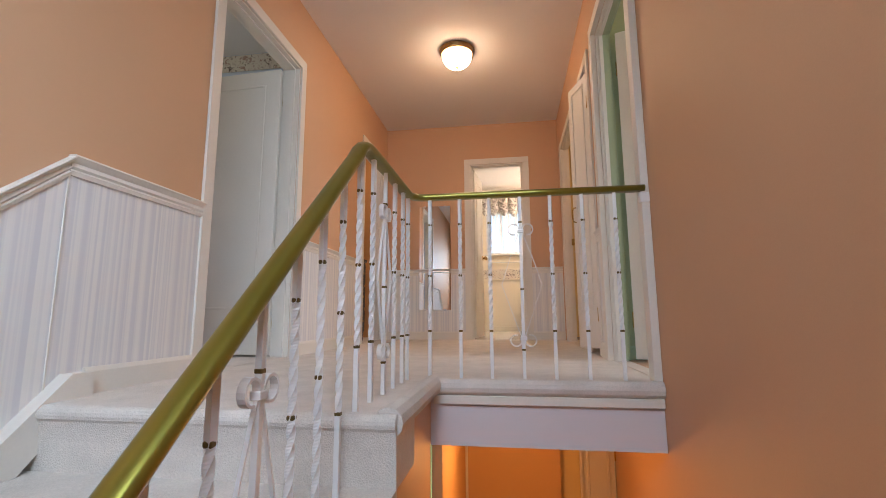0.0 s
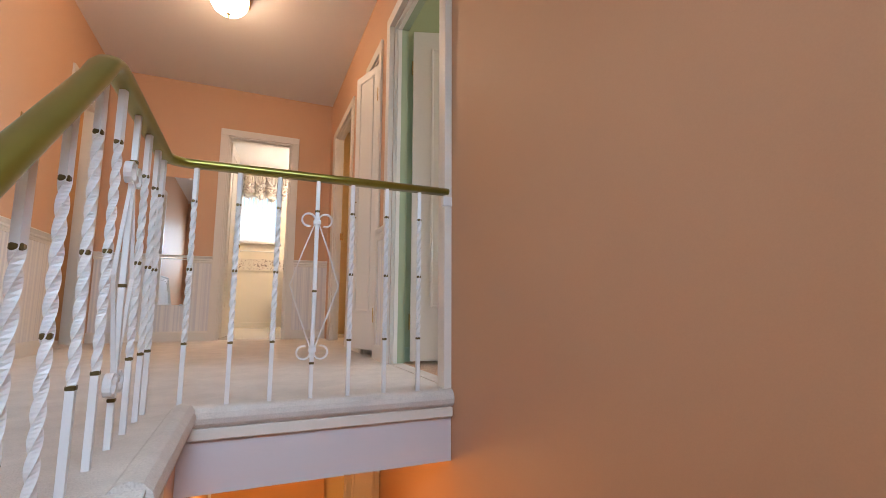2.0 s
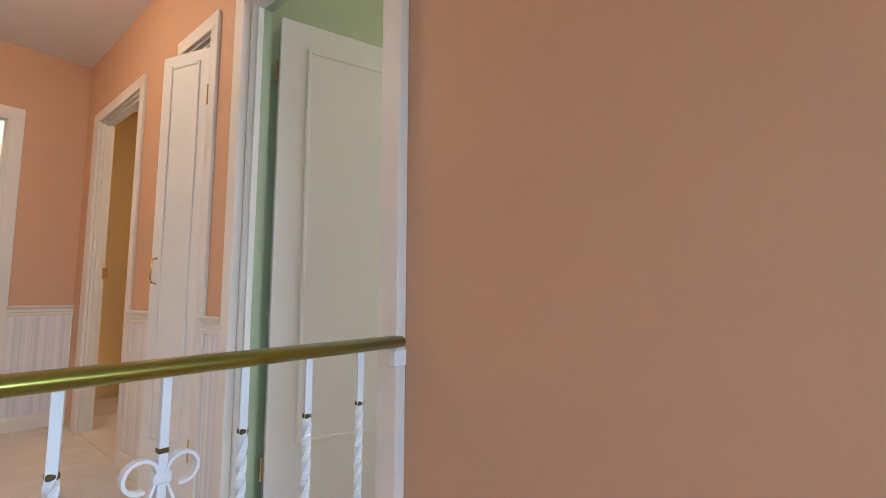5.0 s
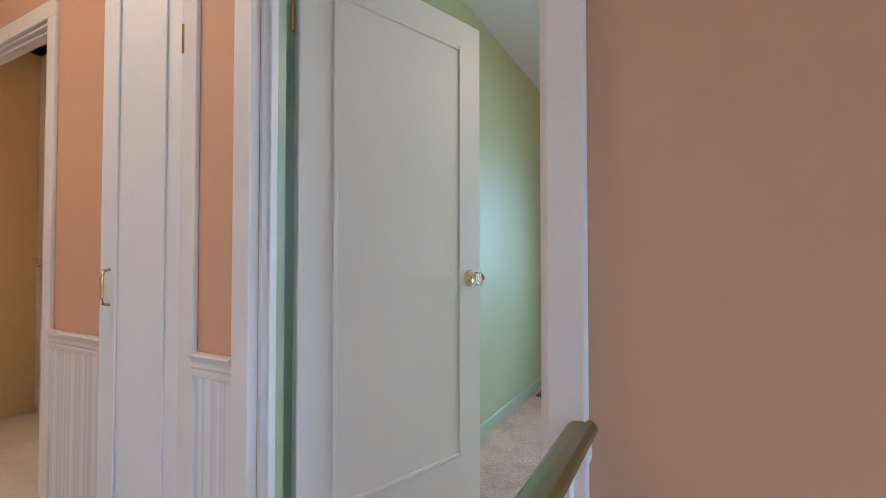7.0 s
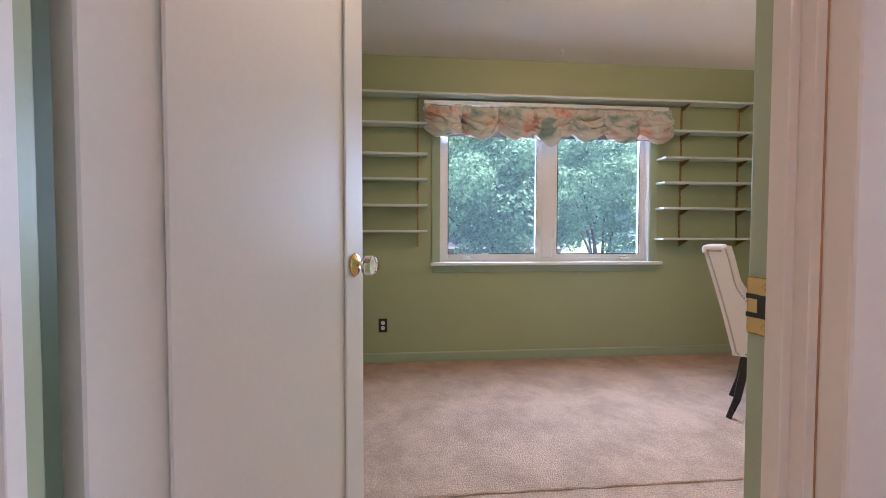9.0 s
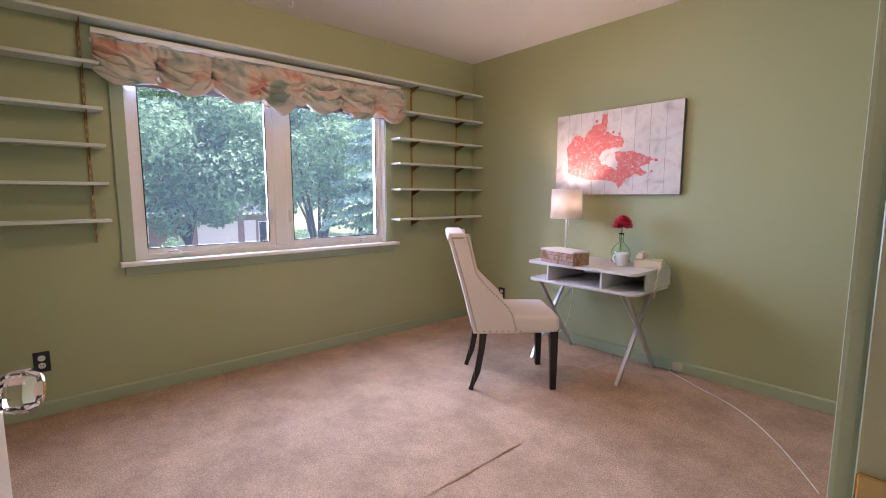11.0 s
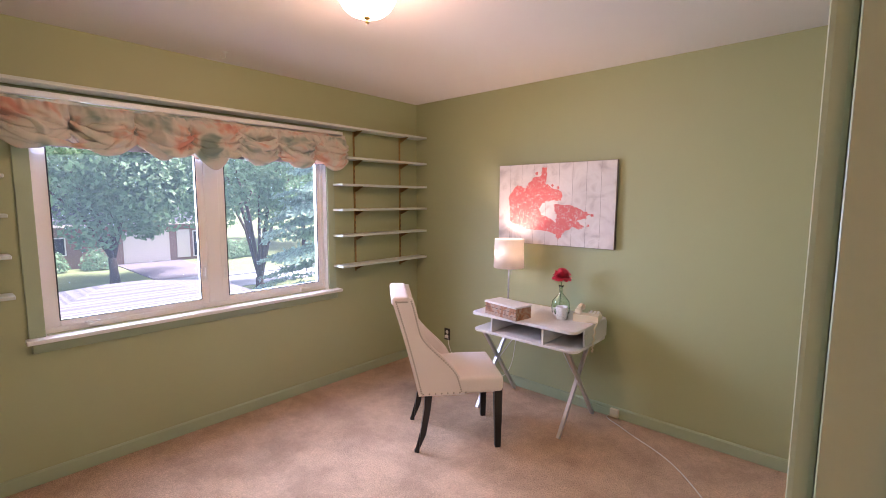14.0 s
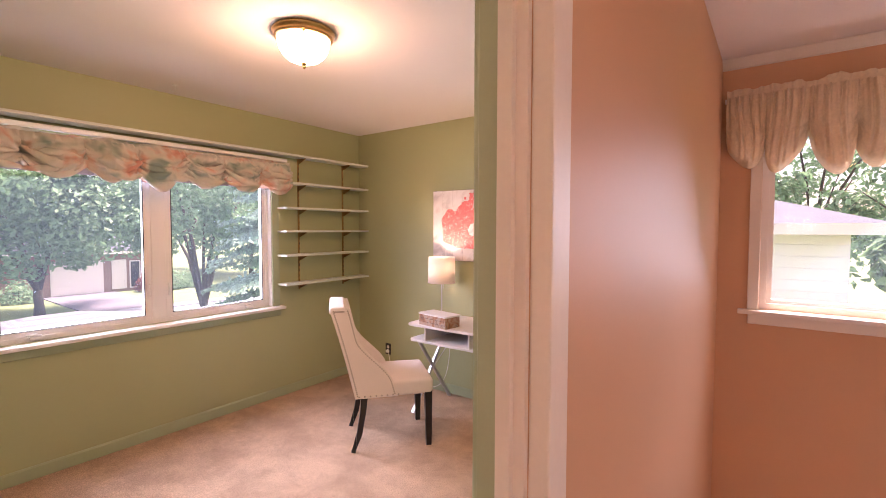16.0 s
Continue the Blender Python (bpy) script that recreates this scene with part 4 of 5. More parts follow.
for i in range(9):
    part("blind_slat", bm_move(bm_box((-.026, -.001, 1.385), (.026, .001, 2.085)), Matrix.Translation((-.36 + .068 * i, 8.31, 0)) @ pose(0, 0, 0, 0, 0, 38)), VINYL, w3)


def valance(name, label, x0, x1, top, drop, puffs, mat, seed, deep=.07, ruffle=.03, long=.30, crush=1.0):
    """A gathered balloon valance along x that hangs from its pleated head; it bulges towards -y."""
    o = thing(name, label, "valance")
    rnd = random.Random(seed)
    ph = [rnd.uniform(0, 6.28) for _ in range(6)]

    tilt = [rnd.uniform(-.30, .30) for _ in range(puffs + 1)]
    size = [rnd.uniform(.80, 1.16) for _ in range(puffs + 1)]
    pinch = [rnd.uniform(.50, .66) for _ in range(puffs + 2)]
    spot = rnd.uniform(0, 50)

    def at(u, v):
        cell = u * puffs
        k = min(int(cell), puffs - 1)
        f = cell - k
        arch = max(0, math.sin(math.pi * min(1, max(0, f)))) ** .45
        up = pinch[k] * (1 - f) + pinch[k + 1] * f
        sag = drop * (up + (1.02 - up) * arch * size[k]) * (1 + tilt[k] * (f - .5) * arch)
        z = top - v * sag
        head = max(0, 1 - v / long)
        pleat = math.sin(cell * 2 * math.pi * 5.3 + ph[0] + 2 * noise.noise(Vector((cell * 2, 0, spot)))) + .7 * math.sin(cell * 2 * math.pi * 8.7 + ph[1])
        # folds fan out of the tied points between the poufs
        d1, d2 = math.hypot(f, .9 * (v - .62)), math.hypot(1 - f, .9 * (v - .62))
        a1, a2 = math.atan2(v - .62, f + .02), math.atan2(v - .62, 1.02 - f)
        fan = math.exp(-2.2 * d1) * abs(math.sin(3.4 * a1 + ph[2] + 1.3 * k)) + math.exp(-2.2 * d2) * abs(math.sin(3.9 * a2 + ph[3] + 2.1 * k))
        q = Vector((cell * 1.5 + (1.1 if k % 2 else -1.1) * v, v * 1.7, spot + 3.1 * k * (arch > .01)))
        ridge = (1 - 2 * abs(noise.noise(q))) + .5 * (1 - 2 * abs(noise.noise(q * 2.3)))
        knot = math.exp(-60 * (min(f, 1 - f) ** 2 + .35 * (v - .62) ** 2))
        body = min(1, max(0, (v - .12) / .25))
        belly = deep * math.sin(math.pi * min(1, .05 + .95 * v)) ** .7 * (.22 + .60 * arch) * size[k]
        y = -.016 - belly - (.0095 if crush > .9 else .016) * pleat * head - body * crush * (deep / .1) * (.040 * (fan - .4) + .042 * (ridge - .9) * (.3 + .7 * arch) - .034 * knot)
        if v > .86:
            w = (v - .86) / .14
            y += .05 * w * w
            z += .030 * w * arch
        return (x0 + (x1 - x0) * u + .030 * math.sin(3 * v + ph[4] + 2.3 * k) * arch * v, y, z)
    part("fabric", bm_grid(puffs * 40, 34, at), mat, o, "", True)
    # swags slung from tie to tie, lying over one another
    wide_ = (x1 - x0) / puffs
    for k in range(puffs if crush > .9 else 0):
        for a_, b_, sag_, r_, fwd in ((.22, .62, .045, .030, .035), (.64, .26, .040, .028, .062), (.62, .66, .075, .036, .034), (.48, .74, .050, .022, .080), (.76, .52, .040, .022, .070), (.40, .40, .035, .020, .085)):
            a_, b_ = a_ + rnd.uniform(-.10, .10), b_ + rnd.uniform(-.10, .10)
            sag_, r_ = sag_ * rnd.uniform(.75, 1.25) * size[k], r_ * rnd.uniform(.85, 1.2)
            xa, xb = x0 + wide_ * (k + rnd.uniform(-.08, .10)), x0 + wide_ * (k + 1 + rnd.uniform(-.10, .08))
            wob = rnd.uniform(0, 6.28)

            def swag(u, v, xa=xa, xb=xb, za=top - drop * a_, zb=top - drop * b_, sag_=sag_, r_=r_, fwd=fwd, wob=wob):
                belly_ = math.sin(math.pi * u)
                r = r_ * (.22 + .78 * max(0, belly_) ** .7) * (1 + .22 * noise.noise(Vector((u * 5, v * 4, wob))))
                ang = 2 * math.pi * v
                return (xa + (xb - xa) * u, -.03 - fwd * (.4 + .6 * belly_) - .62 * r * math.cos(ang), za + (zb - za) * u - sag_ * belly_ + 1.15 * r * math.sin(ang) + .004 * math.sin(9 * u + wob))
            part("swag", bm_grid(18, 14, swag), mat, o, "", True)

    def frill(u, v):
        w = math.sin(u * puffs * 2 * math.pi * 3.3 + ph[0]) + .6 * math.sin(u * puffs * 2 * math.pi * 7.3)
        return (x0 + (x1 - x0) * u, -.016 - .012 * w * v, top - .004 + ruffle * v * (1 + .55 * noise.noise(Vector((u * puffs * 2.2, 3, spot)))))
    part("heading", bm_grid(puffs * 22, 4, frill), mat, o, "", True)
    part("rod", bm_box((x0 - .01, -.008, top - .03), (x1 + .01, .004, top - .002), .002), WHITEP, o, "white curtain rod")
    return o


v1 = valance("valance", "gathered floral balloon valance in peach and green", 0, 2.11, 2.105, .25, 7, FLORAL, 4, .13, .024, .30, 1.35)
v1.matrix_basis = pose(XWIN - .065, 2.445, 0, 0, 0, -90)
part("return_board", bm_box((0, .006, 2.135), (2.11, .053, 2.165), .002), WHITEP, v1, "white mounting board")
bl = thing("roller_blind", "rolled grey blind behind the floral valance", "blind", (XWIN - .02, 1.39, 0))
part("roll", bm_tube([(.005, -.93, 1.99), (.005, .93, 1.99)], .024, 14), BLIND, bl, "", True)
part("cloth", bm_box((.020, -.93, 1.895), (.023, .93, 1.99)), BLIND, bl)
part("hem_bar", bm_box((.016, -.93, 1.885), (.027, .93, 1.897), .002), BLIND, bl)
v2 = valance("valance", "gathered ivory valance with scalloped hem", 0, 1.90, 2.30, .46, 10, IVORY, 9, .10, .05, 1.3, .6)
v2.matrix_basis = pose(.54, YS + .045, 0, 0, 0, 180)
v3 = valance("valance", "small floral gathered bathroom valance", 0, .84, 2.43, .40, 5, BATHFLORAL, 2, .05, .02)
v3.matrix_basis = pose(-.52, 8.27, 0)

# ---- wall shelves ----


def shelf(y0, y1, z, group="wall shelves"):
    o = thing("wall_shelf", "narrow white shelf board on brass bracket arms", "shelf", (0, 0, z), 0, group)
    part("board", bm_box((XWIN - .150, y0, -.018), (XWIN - .012, y1, 0), .002), SHELF, o)
    for y in (2.965, 2.495, .185, -.355):
        if y0 < y < y1:
            arm = bm_prism([(XWIN - .006, -.018), (XWIN - .125, -.018), (XWIN - .125, -.024), (XWIN - .03, -.062), (XWIN - .006, -.062)], .004)
            bm_move(arm, Matrix(((1, 0, 0, 0), (0, 0, 1, y - .002), (0, 1, 0, 0), (0, 0, 0, 1))))
            part("bracket", arm, BRONZE, o, "bronze bracket arm")
    return o


shelf(RS + .004, RN - .004, 2.205)
for z, e in ((1.957, .345), (1.732, .415), (1.522, .418), (1.304, .420), (1.043, .422)):
    shelf(RS + .004, e, z)
for z in (1.965, 1.722, 1.522, 1.312, 1.104):
    shelf(2.425, RN - .004, z)
for y in (2.965, 2.495, .185, -.355):
    o = thing("shelf_standard", "slotted brass shelf standard screwed to the wall", "shelf standard", (XWIN, y, 0), 0, "shelf standards")
    part("strip", bm_box((-.012, -.008, .965), (-.0005, .008, 2.19), .002), BRONZE, o)
    for i in range(24):
        part("slot", bm_box((-.0128, -.002, .985 + .05 * i), (-.0121, .002, 1.012 + .05 * i)), BLACK, o)

# ---- room fittings ----
wall_plate("outlet", "black double outlet with pale sockets on the green wall", (XWIN - .0005, 2.785, .312), -90, BLACK, (-.021, .021))
ou = wall_plate("outlet", "black double outlet with a white plug", (3.50, RS + .0005, .292), 180, BLACK, (.021, -.021))
part("plug", bm_box((-.014, -.03, -.034), (.014, -.008, -.008), .004), WHITEP, ou, "white plug")
jk = thing("phone_jack", "small ivory phone jack box on the baseboard", "phone jack", (1.832, RS + .013, .0))
part("box", bm_box((-.032, 0, .012), (.032, .026, .072), .004, 2), BEIGE, jk)
ve = thing("floor_vent", "dark metal floor register in the carpet", "floor vent", (3.36, 3.01, 0))
part("frame", bm_slab((-.14, -.06, -.001), (.14, .06, .005), [(-.125, .125, -.045, .045)]), BLACK, ve)
for i in range(14):
    part("slat", bm_box((-.118 + .018 * i, -.045, -.001), (-.113 + .018 * i, .045, .003)), BLACK, ve)


def cord(name, label, pts, r, mat):
    cu = bpy.data.curves.new(name, 'CURVE')
    cu.dimensions, cu.bevel_depth, cu.bevel_resolution = '3D', r, 2
    sp = cu.splines.new('NURBS')
    sp.points.add(len(pts) - 1)
    for q, p_ in zip(sp.points, pts):
        q.co = (*p_, 1)
    sp.use_endpoint_u, sp.order_u = True, 4
    cu.materials.append(mat)
    return tagged(new(name, cu), label, "cord")


cord("floor_cable", "thin white phone cord lying across the carpet", [(1.87, RS + .03, .02), (1.90, RS + .06, .006), (1.80, -.50, .004), (1.654, -.401, .004), (1.50, -.33, .004), (1.325, -.22, .004), (1.15, -.02, .004), (1.043, .125, .004), (.90, .36, .004)], .0028, WHITEP)
cord("wall_cable", "grey cable tacked along the baseboard", [(3.40, RS + .018, .082), (3.0, RS + .018, .088), (2.6, RS + .018, .086), (2.2, RS + .018, .083), (1.9, RS + .018, .05)], .004, GREENTRIM)
cord("lamp_cord", "white lamp cord hanging from the plug behind the desk", [(3.46, RS + .04, .285), (3.44, RS + .06, .20), (3.36, RS + .07, .09), (3.2, RS + .06, .012), (2.9, RS + .05, .008), (2.72, RS + .04, .10), (2.69, RS + .03, .40), (2.68, RS + .03, .72)], .003, WHITEP)

# ---- wrinkle in the room's carpet ----
wr = bm_tube([(1.972 + .004 * math.sin(3 * i), 1.0 + .1 * i, -.006 + .003 * math.sin(2 * i)) for i in range(17)], .011, 8)
structure("carpet_seam", wr, CARPET_ROOM, "raised seam line across the room carpet", "carpet seam")

# ---- desk and what stands on it ----


def rounded(x0, y0, x1, y1, r, n=6):
    out = []
    for cx, cy, a0 in ((x1 - r, y1 - r, 0), (x0 + r, y1 - r, 90), (x0 + r, y0 + r, 180), (x1 - r, y0 + r, 270)):
        out += [(cx + r * math.cos(radians(a0 + 90 * i / n)), cy + r * math.sin(radians(a0 + 90 * i / n))) for i in range(n + 1)]
    return out


def slab_at(outline, z0, z1, bevel=.003):
    bm = bm_move(bm_prism(outline, z1 - z0), Matrix.Translation((0, 0, z0)))
    bmesh.ops.bevel(bm, geom=[e for e in bm.edges if abs(e.verts[0].co.z - e.verts[1].co.z) < 1e-6], offset=bevel, segments=2, affect='EDGES')
    return bm


desk = thing("writing_desk", "whitewashed writing desk on crossed steel legs against the wall", "desk", (2.322, -.272, 0))
part("tabletop", slab_at(rounded(-.425, -.27, .425, .27, .05), .737, .757), DESKW, desk)
part("shelf", slab_at(rounded(-.425, -.27, .425, .25, .06), .605, .623), DESKW, desk, "lower shelf board")
part("side_panel", bm_box((-.418, -.262, .623), (-.402, .10, .737), .002), DESKW, desk)
part("divider", bm_box((-.187, -.25, .623), (-.171, .245, .737), .002), DESKW, desk)
part("divider", bm_box((.245, -.25, .623), (.261, .235, .737), .002), DESKW, desk)
part("back_panel", bm_box((-.402, -.262, .623), (.40, -.25, .737), .001), DESKW, desk)
for x in (-.328, .362):
    for f, t in ((.247, -.21), (-.262, .19)):
        part("leg", bm_tube([(x + (.007 if f > 0 else -.007), f, 0), (x + (.007 if f > 0 else -.007), t, .604)], .0115, square=True), CHROME, desk, "brushed steel leg")
    part("cross_bolt", bm_tube([(x - .02, -.012, .318), (x + .02, -.012, .318)], .007, 10), CHROME, desk)
    part("brace", bm_tube([(x, -.012, .318), (x * .45, -.012, .604)], .004, 8), CHROME, desk, "thin steel brace")

crate = thing("wooden_box", "weathered reclaimed wood box with a white lid on the desk", "box", (2.465, -.085, .757), -10)
part("body", bm_box((-.155, -.08, 0), (.155, .08, .086), .003), CRATE, crate)
part("lid", bm_box((-.160, -.085, .086), (.160, .085, .100), .003), DESKW, crate, "white lid")
for z in (.028, .058):
    part("groove", bm_box((-.1555, .0801, z - .001), (.1555, .0808, z + .001)), WOODDARK, crate)

lampo = thing("table_lamp", "lit steel table lamp with a white drum shade on the desk", "lamp", (2.662, -.385, .757))
part("base", bm_lathe([(0, 0), (.07, 0), (.072, .006), (.066, .014), (.012, .018), (0, .018)], 28), CHROME, lampo, "", True)
part("stem", bm_tube([(0, 0, .015), (0, 0, .42)], .0065, 10), CHROME, lampo, "steel stem", True)
sh = part("shade", bm_lathe([(.122, .305), (.116, .535), (.114, .535), (.120, .305), (.122, .305)], 40), SHADE, lampo, "white cloth drum shade", True)
nt = SHADE.node_tree
tl = nt.nodes.new("ShaderNodeBsdfTranslucent")
tl.inputs[0].default_value = (.92, .85, .78, 1)
mx = nt.nodes.new("ShaderNodeMixShader")
mx.inputs[0].default_value = .13
nt.links.new(nt.nodes["Principled BSDF"].outputs[0], mx.inputs[1])
nt.links.new(tl.outputs[0], mx.inputs[2])
nt.links.new(mx.outputs[0], nt.nodes["Material Output"].inputs[0])
part("bulb", bm_lathe([(0, .385), (.012, .385), (.014, .405), (.026, .43), (.027, .445), (.02, .465), (0, .47)], 16), BOWL, lampo, "lit bulb", True).visible_shadow = False
part("pull_chain", bm_tube([(-.035, .02, .31), (-.035, .02, .25)], .0018, 6), CHROME, lampo)
part("spider", bm_join(bm_tube([(-.114, 0, .50), (.114, 0, .50)], .002, 6), bm_tube([(0, -.114, .50), (0, .114, .50)], .002, 6)), CHROME, lampo)

vase = thing("bottle_vase", "green glass bottle holding one red flower", "vase", (2.205, -.40, .757))
part("bottle", bm_lathe([(0, .004), (.055, .004), (.066, .012), (.068, .06), (.062, .095), (.040, .125), (.018, .148), (.014, .170), (.014, .205), (.018, .208), (.018, .216), (.012, .216), (.0115, .170), (.015, .146), (.037, .122), (.059, .093), (.065, .06), (.063, .014), (.053, .008), (0, .008)], 32), BOTTLE, vase, "green glass bottle", True)
fl = part("stem", bm_tube([(.012, 0, .012), (.006, 0, .10), (0, 0, .2), (-.004, 0, .26)], .0035, 6), STEM, vase)
rnd = random.Random(5)
petals = bmesh.new()
for k in range(170):
    tilt, spin, r = rnd.uniform(0, 105), rnd.uniform(0, 360), rnd.uniform(.052, .076)

    def at(u, v, r=r):
        return ((u - .5) * .026 * (.4 + v), .005 * math.sin(u * 12), v * r - .003 * math.cos(6 * u) * v)
    pb = bm_move(bm_grid(3, 3, at), Matrix.Translation((-.004, 0, .27)) @ pose(0, 0, 0, 0, 0, spin) @ pose(0, 0, 0, tilt))
    petals = bm_join(petals, pb)
part("blossom", petals, PETAL, vase, "red carnation blossom", True)

mug = thing("mug", "white mug with grey geometric pattern on the desk", "mug", (2.125, -.265, .757))
part("cup", bm_lathe([(0, .002), (.036, .002), (.040, .008), (.042, .088), (.040, .092), (.037, .088), (.036, .010), (0, .008)], 28), GREYDOT, mug, "", True)
part("handle", bm_tube([(.040 + .026 * math.sin(a), 0, .048 + .028 * math.cos(a)) for a in [math.pi * i / 8 for i in range(9)]], .005, 8), GREYDOT, mug, "", True)

ph = thing("telephone", "beige corded push-button telephone on the desk", "telephone", (1.985, -.385, .757), 15)
bmw = bm_prism([(-.10, 0), (.10, 0), (.10, .05), (.04, .055), (-.10, .022)], .17)
part("body", bm_move(bmw, Matrix(((0, 0, 1, -.085), (1, 0, 0, 0), (0, 1, 0, 0), (0, 0, 0, 1)))), BEIGE, ph)
hs = part("handset", bm_join(bm_box((.03, -.09, .055), (.075, -.04, .085), .008, 2), bm_box((.03, .04, .055), (.075, .09, .085), .008, 2), bm_box((.037, -.06, .075), (.068, .06, .098), .008, 2)), BEIGE, ph, "beige handset")
part("cradle_plate", bm_box((-.082, -.09, .022), (.01, .02, .042), .004), CRYSTAL, ph, "clear card window")
for i in range(12):
    part("key", bm_box((-.07 + .024 * (i % 3), -.085 + .022 * (i // 3), .030), (-.054 + .024 * (i % 3), -.071 + .022 * (i // 3), .047), .002), WHITEP, ph)
coil = []
for i in range(90):
    t_ = i / 89
    base = Vector((1.99 - .115 * min(1, t_ * 2.4), -.30 + .06 * t_, .772)) if t_ < .42 else Vector((1.876 - .004 * math.sin(9 * t_), -.275 + .05 * math.sin((t_ - .42) / .58 * math.pi), .772 - .19 * math.sin((t_ - .42) / .58 * math.pi)))
    coil.append(base + Vector((.006 * math.cos(i * 1.4), .006 * math.sin(i * 1.4), .004 * math.sin(i * 1.4))))
cord("handset_cord", "coiled ivory handset cord looped over the desk edge", coil, .003, BEIGE)

# ---- chair ----
chair = thing("dining_chair", "oatmeal linen wing-backed chair with nailhead trim and black legs", "chair", (2.590, .388, 0), 139.8)


def cushion(lo, hi, puff, nx=14, ny=14):
    """A padded block with rounded edges and a crowned top."""
    bm = bm_box(lo, hi, .028, 4)
    cx, cy = (lo[0] + hi[0]) / 2, (lo[1] + hi[1]) / 2
    bmesh.ops.subdivide_edges(bm, edges=[e for e in bm.edges if e.calc_length() > .1], cuts=6, use_grid_fill=True)
    for v in bm.verts:
        if v.co.z > hi[2] - .01:
            u = 1 - ((v.co.x - cx) / (hi[0] - cx)) ** 2
            w = 1 - ((v.co.y - cy) / (hi[1] - cy)) ** 2
            v.co.z += puff * max(0, u) * max(0, w)
    return bm


part("seat", cushion((-.245, -.20, .375), (.245, .295, .485), .018), LINEN, chair, "padded linen seat", True)
for s in (-1, 1):
    part("front_leg", bm_tube([(s * .215, .262, .40), (s * .217, .265, .2), (s * .218, .266, 0)], [.026, .022, .018], square=True), EBONY, chair, "black tapered leg")
    part("rear_leg", bm_tube([(s * .215, -.185, .40), (s * .216, -.195, .28), (s * .217, -.222, .12), (s * .218, -.262, 0)], [.023, .020, .018, .016], square=True), EBONY, chair, "black curved rear leg")


def rear(z):
    k = max(0, (z - .38) / .62)
    return -.250 - .165 * k + .006 * math.sin(math.pi * k)


def fore(z):
    k = max(0, (z - .38) / .62)
    f = min(1, max(0, (.66 - k) / .50))
    return rear(z) + .132 + .160 * f * f * (3 - 2 * f) - .010 * math.sin(math.pi * min(1, k * 1.1))


zs = [.375 + .625 * i / 22 for i in range(23)]
for s in (-1, 1):
    bm = bm_prism([(rear(z), z) for z in zs] + [(fore(z), z) for z in reversed(zs)], .045)
    bm_move(bm, Matrix(((0, 0, 1, s * .228 - .0225), (1, 0, 0, 0), (0, 1, 0, 0), (0, 0, 0, 1))))
    bmesh.ops.bevel(bm, geom=[e for e in bm.edges if abs(e.verts[0].co.x - e.verts[1].co.x) < 1e-6 and len(e.link_faces) == 2 and abs(e.link_faces[0].normal.dot(e.link_faces[1].normal)) < .5], offset=.010, segments=2, affect='EDGES')
    wing = part("wing", bm, LINEN, chair, "curved linen wing")
    studs = []
    for i in range(44):
        z = .40 + .585 * i / 43
        for y in (rear(z) + .022, fore(z) - .016):
            studs.append((s * .2512, y, z))
    for i in range(14):
        studs.append((s * .2512, rear(.985) + .03 + .06 * i / 13, .982))
    for i in range(8):
        studs.append((s * .2512, rear(.392) + .03 + .27 * i / 7, .392))
    nb = bmesh.new()
    for p_ in studs:
        vs = [nb.verts.new((p_[0], p_[1] + .0062 * math.cos(a), p_[2] + .0062 * math.sin(a))) for a in [math.pi / 3 * k for k in range(6)]]
        tip = nb.verts.new((p_[0] + s * .0045, p_[1], p_[2]))
        for k in range(6):
            nb.faces.new((vs[k], vs[(k + 1) % 6], tip))
    bmesh.ops.recalc_face_normals(nb, faces=nb.faces)
    tagged(part("nailhead_trim", nb, NAIL, wing, "nickel nailheads", True), kind="stuff")


def back_at(front):
    def at(u, v):
        z = .38 + .60 * v
        bow = math.sin(math.pi * u)
        x = -.206 + .412 * u
        return (x, rear(z) + .062 + .020 * bow if front else rear(z) + .004 - .006 * bow, z + .012 * bow * (v > .97))
    return at


fb = bm_grid(12, 18, back_at(True))
bb = bm_grid(12, 18, back_at(False))
tb = bm_grid(12, 6, lambda u, v: (-.206 + .412 * u, rear(.98) - .002 + .072 * v + .014 * math.sin(math.pi * u) * v, .984 + .016 * math.sin(math.pi * v) + .010 * math.sin(math.pi * u)))
body = bm_join(fb, bb, tb)
bmesh.ops.recalc_face_normals(body, faces=body.faces)
part("backrest", body, LINEN, chair, "padded linen backrest", True)
part("top_roll", bm_box((-.25, rear(.99) - .004, .962), (.25, rear(.99) + .104, 1.012), .020, 4), LINEN, chair, "", True)

# ---- wall art: a country's outline in red on a printed plank canvas ----
art = thing("wall_art", "red map print on a grey plank canvas on the green wall", "wall art", (2.885, RS + .002, 1.247))
AW, AH = .999, .641
part("canvas", bm_box((-AW, 0, 0), (0, .034, AH), .003), CANVASEDGE, art, "dark canvas edge")
for i in range(9):
    x = -AW / 9 * i
    part("plank", bm_box((x - AW / 9 + .0009, .0342, .002), (x - .0009, .0352, AH - .002), .0004), CANVAS, art)
LAND = [(.10, .40), (.18, .26), (.26, .30), (.28, .24), (.34, .165), (.395, .15), (.40, .05), (.45, .05), (.44, .25), (.48, .28), (.58, .35), (.58, .46), (.50, .45),
        (.415, .48), (.39, .57), (.41, .63), (.485, .67), (.535, .72), (.545, .63), (.52, .56), (.52, .50), (.645, .50), (.72, .54), (.775, .58), (.82, .61),
        (.77, .66), (.71, .69), (.77, .76), (.73, .79), (.68, .76), (.625, .81), (.60, .85), (.555, .93), (.54, .86), (.465, .83), (.255, .81), (.12, .73), (.11, .57)]
rough_edge = []
rr = random.Random(3)
